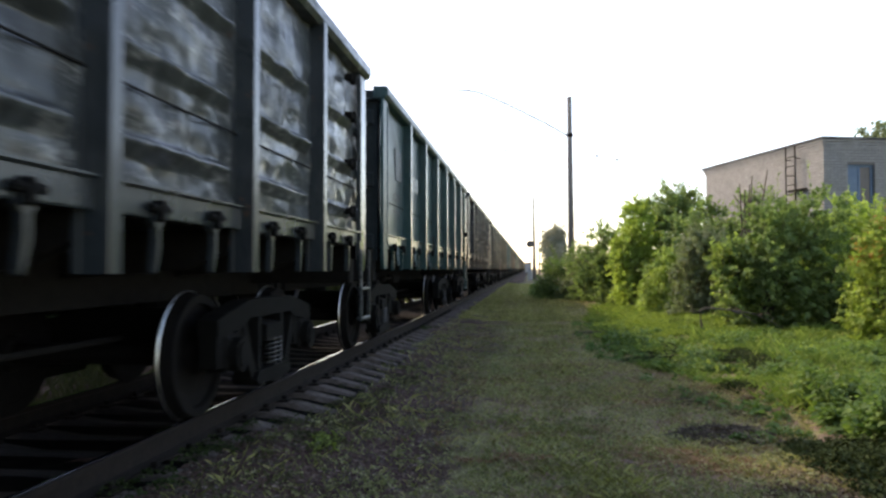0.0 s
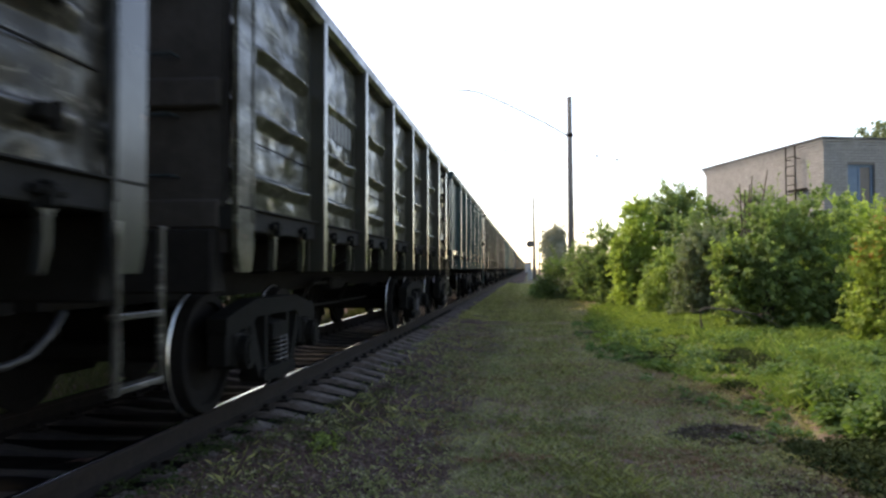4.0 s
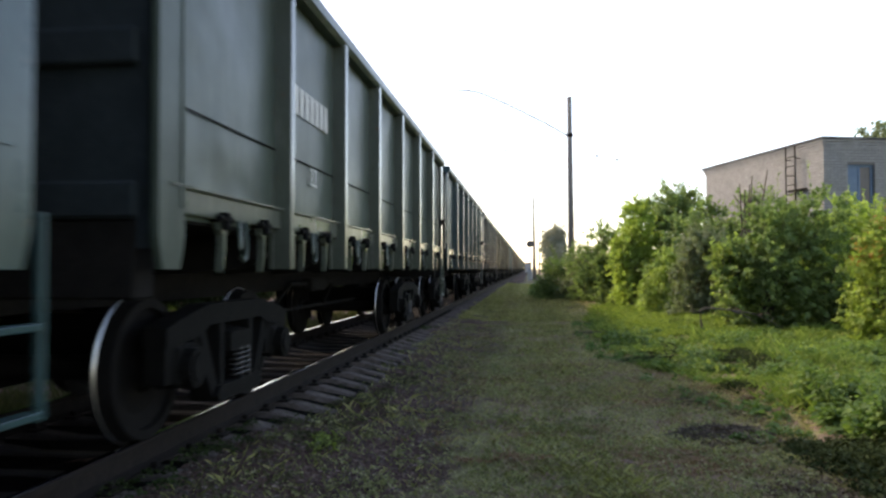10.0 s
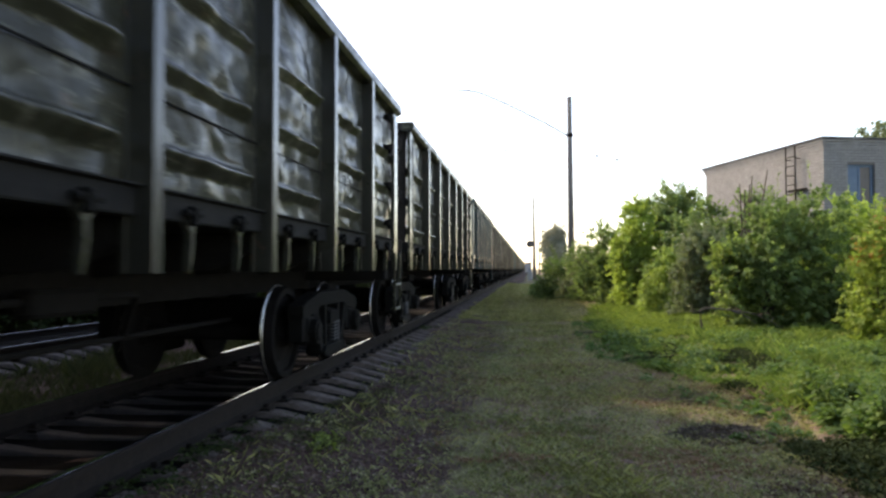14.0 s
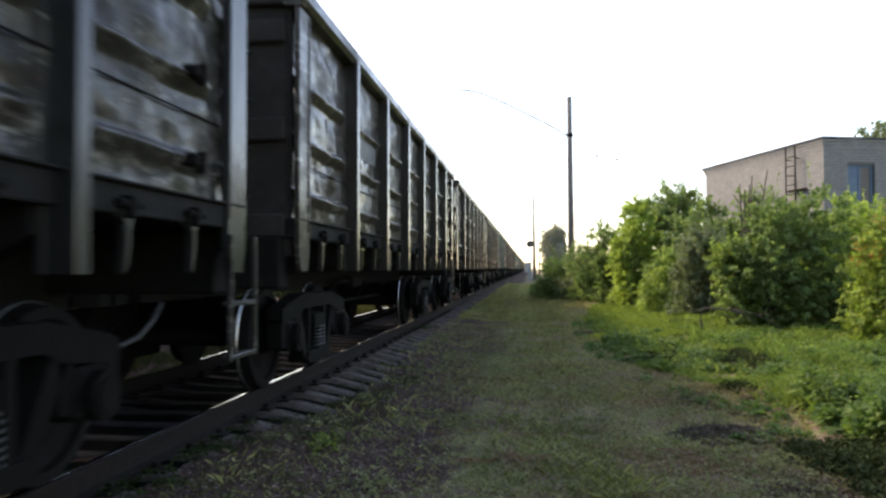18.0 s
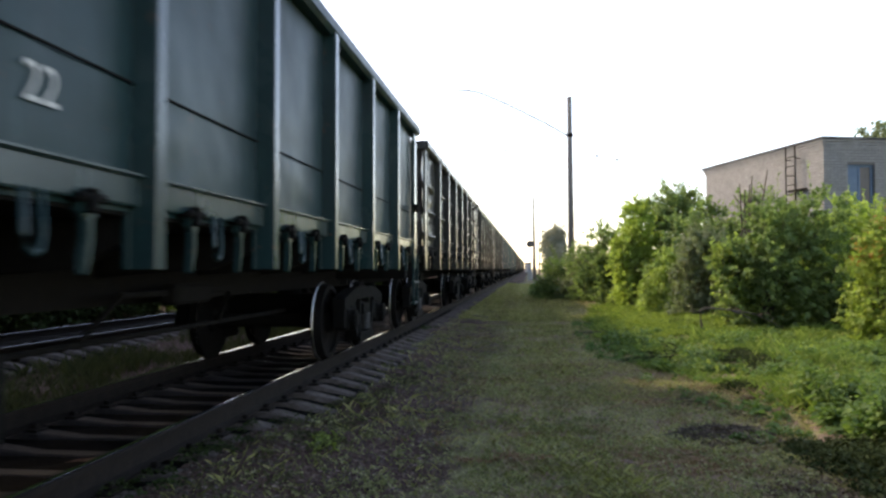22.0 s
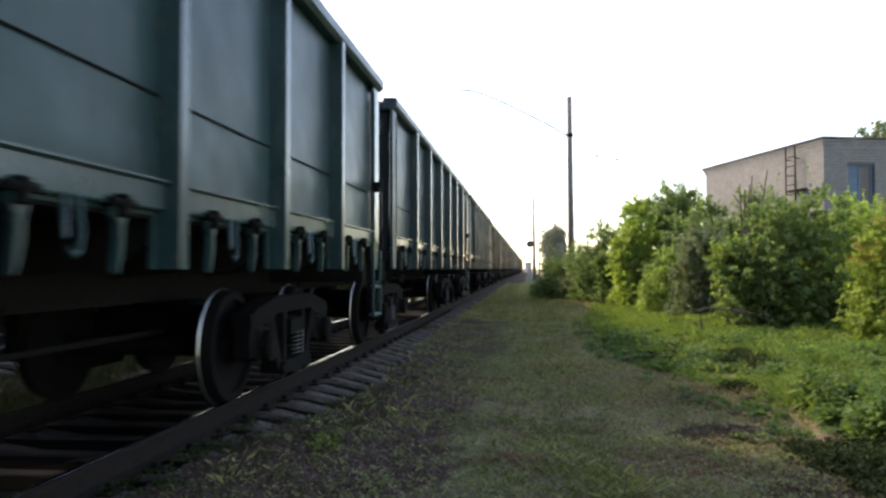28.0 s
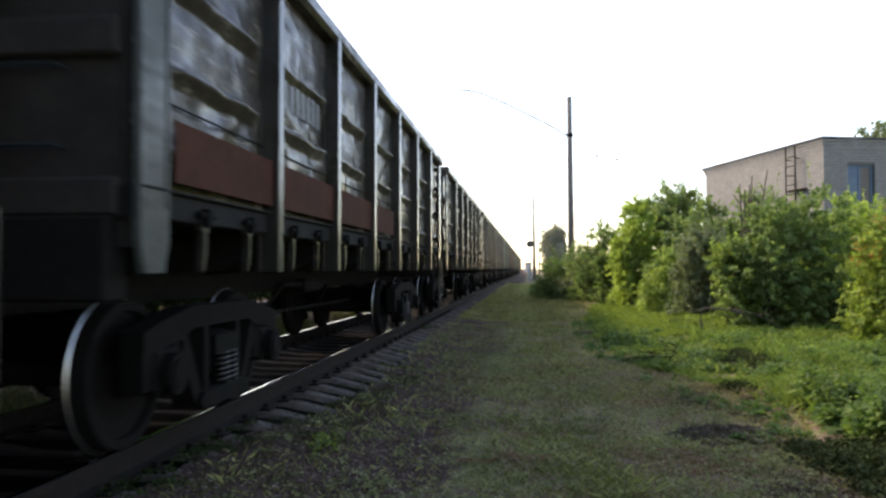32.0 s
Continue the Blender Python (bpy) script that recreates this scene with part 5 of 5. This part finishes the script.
    weeds("dry_litter", "dry brown stalks lying on the soil", straw, STRAW, 76, 0.035)
    side = [(rng.uniform(-2.1, -1.5), 2.2 + 10 * rng.random(), rng.uniform(0.08, 0.22), rng.uniform(0.04, 0.12), 50) for _ in range(80)]
    foot = [(rng.uniform(-2.48, -2.15), 2.6 + 16 * rng.random() ** 1.3, rng.uniform(0.05, 0.14), rng.uniform(0.04, 0.13), 40) for _ in range(110)]
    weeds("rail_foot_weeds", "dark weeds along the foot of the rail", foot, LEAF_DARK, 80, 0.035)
    weeds("track_weeds", "weeds creeping over the sleeper ends", side, DULL_GRASS, 75, 0.03)


build_growth()


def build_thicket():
    """A dense added thicket, coloured dark for shade, closing the view below the wagons."""
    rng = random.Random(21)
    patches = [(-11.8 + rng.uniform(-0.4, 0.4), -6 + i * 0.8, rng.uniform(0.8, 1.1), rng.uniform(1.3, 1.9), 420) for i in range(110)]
    weeds("dark_thicket", "added dense thicket beyond the second track, coloured dark for shade", patches, LEAF_DARK, 82, 0.2, 0.02, 0.4)


build_thicket()


def build_branch():
    s = Shape()
    s.tube([(0, 0, -0.05), (-0.05, 0.06, 0.28), (-0.06, 0.1, 0.52), (0.1, 0.15, 0.57), (0.6, 0.3, 0.52), (1.2, 0.6, 0.42), (1.9, 1.0, 0.1)], [0.024, 0.022, 0.021, 0.023, 0.02, 0.016, 0.008], 7)
    for x, y, z, a in ((0.3, 0.2, 0.54, 0.4), (0.9, 0.45, 0.47, 2.2), (1.3, 0.65, 0.38, 5.0), (-0.05, 0.1, 0.45, 3.6), (1.6, 0.85, 0.25, 1.0)):
        s.tube([(x, y, z), (x + 0.18 * math.cos(a), y + 0.18 * math.sin(a), z + 0.08), (x + 0.4 * math.cos(a), y + 0.4 * math.sin(a), z + 0.05)], [0.010, 0.007, 0.003], 5)
    s.tube([(0.6, 0.3, 0.52), (0.9, 0.2, 0.40), (1.1, 0.15, 0.25)], [0.018, 0.014, 0.006], 6)
    ob = put("dead_branch", s, BARK, None, (3.62, 16.6, ground_height(3.62, 16.6)))
    return tagged(ob, "bent bare dead branch lying in the grass", "branch")


build_branch()


def build_twigs(x, y, r, n, seed):
    """A low heap of dark cut twigs."""
    rng = random.Random(seed)
    s = Shape()
    for _ in range(n):
        a, q, b = rng.uniform(0, 6.28), r * math.sqrt(rng.random()), rng.uniform(0, 6.28)
        cx, cy, l = q * math.cos(a), 0.7 * q * math.sin(a), rng.uniform(0.04, 0.13)
        z = 0.02 + 0.10 * (1 - (q / r) ** 2) * rng.random()
        dz = rng.uniform(-0.03, 0.06)
        s.tube([(cx - l * math.cos(b), cy - l * math.sin(b), max(0.005, z - dz)), (cx, cy, z + 0.015), (cx + l * math.cos(b), cy + l * math.sin(b), max(0.005, z + dz))], [0.004, 0.0035, 0.002], 4)
    ob = put("twig_heap", s, BARK, None, (x, y, ground_height(x, y) - 0.01))
    return tagged(ob, "low heap of dark dry twigs on the verge", "twigs", kind="stuff")


build_twigs(1.75, 7.1, 0.5, 230, 1)
build_twigs(1.45, 17.6, 0.5, 120, 2)


def build_sapling(x, y, h, seed):
    """A bare sapling of thin branches."""
    rng = random.Random(seed)
    root = tagged(new("bare_sapling"), "bare thin sapling before a brick wall", "sapling")
    root.matrix_basis = pose(x, y, ground_height(x, y) - 0.05)
    for k in range(5):
        a, lean = rng.uniform(0, 6.28), rng.uniform(0.3, 0.9)
        tip = Vector((lean * math.cos(a), lean * math.sin(a), h * rng.uniform(0.8, 1.0)))
        s = Shape().tube([(0, 0, 0), tip * 0.5 + Vector((0.05, 0, 0.1)), tip], [0.05, 0.035, 0.016], 6)
        for q in (0.6, 0.75, 0.85):
            b = rng.uniform(0, 6.28)
            p = tip * q
            s.tube([p, p + Vector((0.25 * math.cos(b), 0.25 * math.sin(b), 0.3))], [0.020, 0.010], 4)
        put("branch", s, BARK, root)


build_sapling(6.75, 25.4, 4.75, 4)


# ---- brick building ----
B_CORNER = (10.38, 28.5)
B_LONG, B_WIDE, B_TOP, B_BASE = 8.67, 9.0, 5.42, -0.45
B_TURN = math.degrees(math.atan2(0.252, 0.968))


def build_building():
    """Local axes: x along the wall that faces the viewer's side, y along the wall that faces the track."""
    root = tagged(new("brick_building"), "white brick building with a flat dark roof and blue window", "building")
    root.matrix_basis = pose(B_CORNER[0], B_CORNER[1], 0, 0, 0, B_TURN)
    wx0, wx1, wz0, wz1 = 0.92, 1.98, 3.35, 4.84
    core = 0.012
    put("wall", Shape().box(core, 0.40, core, B_LONG - core, B_BASE, B_TOP), MORTAR, root, label="brick wall facing the track")
    fw = Shape()
    for x0, x1, z0, z1 in ((0.402, wx0, B_BASE, B_TOP), (wx1, B_WIDE, B_BASE, B_TOP), (wx0, wx1, B_BASE, wz0), (wx0, wx1, wz1, B_TOP)):
        fw.box(x0, x1, core, 0.40, z0, z1)
    front = put("wall", fw, MORTAR, root, label="brick wall with a blue window")
    put("wall", Shape().box(0.402, B_WIDE, B_LONG - 0.40, B_LONG - core, B_BASE, B_TOP), MORTAR, root)
    put("wall", Shape().box(B_WIDE - 0.4, B_WIDE, 0.402, B_LONG - 0.402, B_BASE, B_TOP), MORTAR, root)
    corn = Shape()
    for k, (o, z) in enumerate(((0.03, B_TOP), (0.06, B_TOP + 0.1), (0.10, B_TOP + 0.2))):
        corn.box(-o, B_WIDE + o, -o, B_LONG + o, z + 0.004, z + 0.092, 0.006)
    put("cornice", corn, BRICK, root, label="stepped brick cornice")
    put("roof", Shape().box(-0.16, B_WIDE + 0.16, -0.16, B_LONG + 0.16, B_TOP + 0.30, B_TOP + 0.37, 0.012), ROOF, root, label="dark felt roof edge")
    put("chimney", Shape().box(1.0, 1.45, 2.6, 3.0, B_TOP + 0.36, B_TOP + 0.62, 0.02), MORTAR, root, label="low brick vent on the roof")
    win = put("window", Shape().box(wx0, wx1, 0.10, 0.16, wz0, wz0 + 0.09, 0.008).box(wx0, wx1, 0.10, 0.16, wz1 - 0.09, wz1, 0.008)
              .box(wx0, wx0 + 0.10, 0.10, 0.16, wz0 + 0.09, wz1 - 0.09, 0.008).box(wx1 - 0.10, wx1, 0.10, 0.16, wz0 + 0.09, wz1 - 0.09, 0.008)
              .box((wx0 + wx1) / 2 - 0.04, (wx0 + wx1) / 2 + 0.04, 0.11, 0.155, wz0 + 0.09, wz1 - 0.09, 0.006), BLUE_PAINT, root, label="blue painted window frame")
    for a, b in ((wx0 + 0.10, (wx0 + wx1) / 2 - 0.04), ((wx0 + wx1) / 2 + 0.04, wx1 - 0.10)):
        first = a < wx0 + 0.2
        put("board" if first else "pane", Shape().box(a, b, 0.13, 0.15, wz0 + 0.09, wz1 - 0.09), BLUE_PAINT if first else RUST_BOARD, win, label="blue painted board" if first else "dull brown boarded pane")
    # bricks: those round the visible corner are parts, the rest is joined
    L, H, J, D = 0.25, 0.084, 0.018, 0.02
    rng = random.Random(3)
    bx = [Shape().box(0, L, -0.006 - 0.002 * k, D, 0, H, 0.004).mesh("brick") for k in range(3)]
    rest, parts = [Shape(), Shape()], 0
    for face, length in ((0, B_LONG), (1, B_WIDE)):
        row = 0
        z = B_TOP - H
        while z > 1.0:
            x = -(L + J) * 0.5 * (row % 2)
            while x < length - 0.02:
                a, b = max(x, 0.0), min(x + L, length)
                hole = face == 1 and b > wx0 - 0.01 and a < wx1 + 0.01 and wz0 - H < z < wz1
                if hole:
                    if a < wx0:
                        b, hole = wx0, False
                    elif b > wx1:
                        a, hole = wx1, False
                if b - a > 0.03 and not hole:
                    if a < 2.7 and z > 3.9 and b - a > 0.24 and parts < 300:
                        o = put("brick", bx[rng.randrange(3)], BRICK, root)
                        o.matrix_basis = pose(0, a + L, z, 0, 0, -90) if face == 0 else pose(a, 0, z)
                        parts += 1
                    else:
                        e = rng.uniform(0.003, 0.010)
                        if face == 0:
                            rest[0].add([(u, w, v) for u, w, v in ((-e, a, z), (-e, b, z), (-e, b, z + H), (-e, a, z + H), (0.013, a, z), (0.013, b, z), (0.013, b, z + H), (0.013, a, z + H))],
                                        [(0, 3, 2, 1), (0, 1, 5, 4), (2, 3, 7, 6), (0, 4, 7, 3), (1, 2, 6, 5)])
                        else:
                            rest[1].add([(a, -e, z), (b, -e, z), (b, -e, z + H), (a, -e, z + H), (a, 0.013, z), (b, 0.013, z), (b, 0.013, z + H), (a, 0.013, z + H)],
                                        [(0, 1, 2, 3), (0, 4, 5, 1), (2, 6, 7, 3), (0, 3, 7, 4), (1, 5, 6, 2)])
                x += L + J
            z -= H + J
            row += 1
    for s in rest:
        tagged(put("bricks_rest", s, BRICK, root), "courses of white bricks", kind="stuff")
    # ladder on the wall that faces the track
    lad = tagged(new("roof_ladder"), "rusty steel ladder fixed to a brick wall", "ladder")
    lad.matrix_basis = root.matrix_basis.copy()
    for y in (1.36, 1.94):
        put("rail", Shape().tube([(-0.22, y, 1.6), (-0.22, y, B_TOP + 0.28)], 0.028, 7), RAIL_RUST, lad)
        for z in (2.2, 4.0, 5.2):
            put("bracket", Shape().box(-0.24, 0.0, y - 0.02, y + 0.02, z, z + 0.04), RAIL_RUST, lad)
    for k in range(11):
        put("rung", Shape().tube([(-0.22, 1.36, 1.8 + 0.35 * k), (-0.22, 1.94, 1.8 + 0.35 * k)], 0.02, 6), RAIL_RUST, lad)
    put("bracket", Shape().box(-0.26, 0.0, 0.95, 1.75, 4.0, 4.06, 0.01), RAIL_RUST, lad)


build_building()


# ---- poles, wires and far things ----
def build_pole(x, y, top, r0, r1, label, arm=None):
    root = tagged(new("utility_pole"), label, "pole")
    root.matrix_basis = pose(x, y, GROUND_Z)
    h = top - GROUND_Z
    put("shaft", Shape().tube([(0.10, 0, -0.3), (0.04, 0, h * 0.5), (0, 0, h)], [r0, (r0 + r1) / 2, r1], 18).mesh("shaft", True), CONCRETE, root)
    put("band", Shape().tube([(0.02, 0, h - 0.55), (0.02, 0, h - 0.42)], r1 + 0.012, 18), GALV, root)
    if arm:
        put("cantilever", Shape().tube([(a - x, b - y, c - GROUND_Z) for a, b, c in arm], 0.045, 8).mesh("cantilever", True), GLARE_TUBE, root, label="long bent steel cantilever")
        put("band", Shape().tube([(0.02, 0, 8.62), (0.02, 0, 8.80)], r1 + 0.05, 18), RAIL_RUST, root)
    return root


build_pole(2.2, 42, 10.43, 0.20, 0.125, "tall round grey concrete pole with a bent cantilever",
           [(2.1, 42, 8.33), (0.9, 42, 9.05), (-1.2, 42, 10.15), (-2.62, 42, 10.80), (-3.2, 42, 10.93), (-3.85, 42, 10.97)])
build_pole(0.62, 105, 11.0, 0.24, 0.13, "grey concrete pole far along the line")
build_pole(1.9, 150, 6.7, 0.16, 0.10, "thin grey pole far along the line")
build_pole(2.9, 165, 5.9, 0.14, 0.09, "thin grey pole far along the line")

rod = tagged(new("steady_arm"), "short steel rod hung from thin wires", "line fitting")
rod.matrix_basis = pose(-1.55, 42, 7.6)
put("rod", Shape().tube([(-0.45, 0, -0.01), (0.0, 0, 0.0), (0.46, 0, 0.01)], 0.034, 7), RAIL_RUST, rod)
put("wire", Shape().tube([(-0.40, 0, 0), (-0.40, 0, 2.92)], 0.004, 4), GALV, rod)
put("wire", Shape().tube([(0.40, 0, 0), (0.40, 0, 2.52)], 0.004, 4), GALV, rod)

line = tagged(new("service_wire"), "thin wire with two dark insulators, pole to building", "wire")
put("wire", Shape().tube([(2.3, 42, 7.5), (3.5, 40.98, 7.05), (4.75, 39.9, 6.65), (6.4, 38.5, 6.25), (8.25, 36.8, 5.6)], 0.004, 4), BLACK, line)
for q in ((3.55, 40.93, 7.035), (4.52, 40.1, 6.725)):
    put("insulator", Shape().lathe_x([(-0.09, 0.01), (-0.08, 0.05), (-0.04, 0.08), (0.0, 0.05), (0.04, 0.08), (0.08, 0.05), (0.09, 0.01)], n=12), BLACK, line, q)


def build_signal():
    root = tagged(new("railway_signal"), "railway signal with a round dark backing disc", "signal")
    root.matrix_basis = pose(0.13, 100, GROUND_Z)
    put("mast", Shape().tube([(0, 0, -0.2), (0, 0, 4.9)], 0.06, 10), GALV, root)
    put("disc", Shape().tube([(0, -0.10, 4.69), (0, -0.07, 4.69)], 0.46, 24), BLACK, root, label="round dark backing disc")
    put("lamp_hood", Shape().tube([(0, -0.28, 4.69), (0, -0.10, 4.69)], 0.13, 14), BLACK, root)
    put("cabinet", Shape().box(-0.3, 0.3, -0.2, 0.2, 0.0, 1.1, 0.03), GALV, root)


build_signal()


def build_hut():
    root = tagged(new("trackside_hut"), "small pale hut beside the line, far off", "hut")
    root.matrix_basis = pose(-0.35, 300, GROUND_Z)
    put("wall", Shape().box(-1.25, 1.25, 0, 3.4, -0.1, 3.5, 0.02), WHITE_PAINT, root)
    put("roof", Shape().prism([(-1.4, 3.5), (1.4, 3.5), (1.3, 3.85), (-1.3, 3.85)], "y", -0.2, 3.6), ROOF, root)
    put("door", Shape().box(0.2, 0.95, -0.04, 0.0, 0.0, 1.9, 0.01), BLUE_PAINT, root)


build_hut()


# ---- motion ----
PLACES = ((0, 9.30), (1, -2.24), (2, -13.88), (3, -25.69), (3.5, -31.68), (5.5, -55.18), (6, -61.24), (7, -72.93), (8, -84.66), (9, -96.45), (10, -108.14), (11, -119.72),
          (12, -131.78), (13, -143.75), (14, -155.59), (14.5, -161.42), (17, -191.17), (18, -203.27), (19, -215.32), (20, -227.38), (21, -239.32), (22, -251.24), (23, -263.41),
          (24, -275.36), (25, -287.42), (27.5, -317.90), (28, -324.10), (29, -336.26), (30, -348.40), (31, -360.63), (32, -372.90))


def train_place(t):
    """Where the gap before the first full wagon stands at t seconds."""
    return float(np.interp(t, [p[0] for p in PLACES], [p[1] for p in PLACES]))


def motions():
    for i, c in enumerate(CARS):
        y0 = (i - 1) * PITCH + PITCH / 2
        walk(c, [(t, pose(TRACK_X, y0 + y, 0)) for t, y in PLACES])
    first = WHEELSETS[0]
    rows = []
    for k in range(32 * FPS + 1):
        t = k / FPS
        rows.append((t, pose(0, 0, 0, math.degrees((9.30 - train_place(t)) / 0.475) % 360, 0, 0)))
    walk(first, rows)
    for ws in WHEELSETS[1:]:
        ws.rotation_mode = "QUATERNION"
        ad = ws.animation_data_create()
        ad.action = first.animation_data.action
        ad.action_slot = first.animation_data.action_slot


motions()
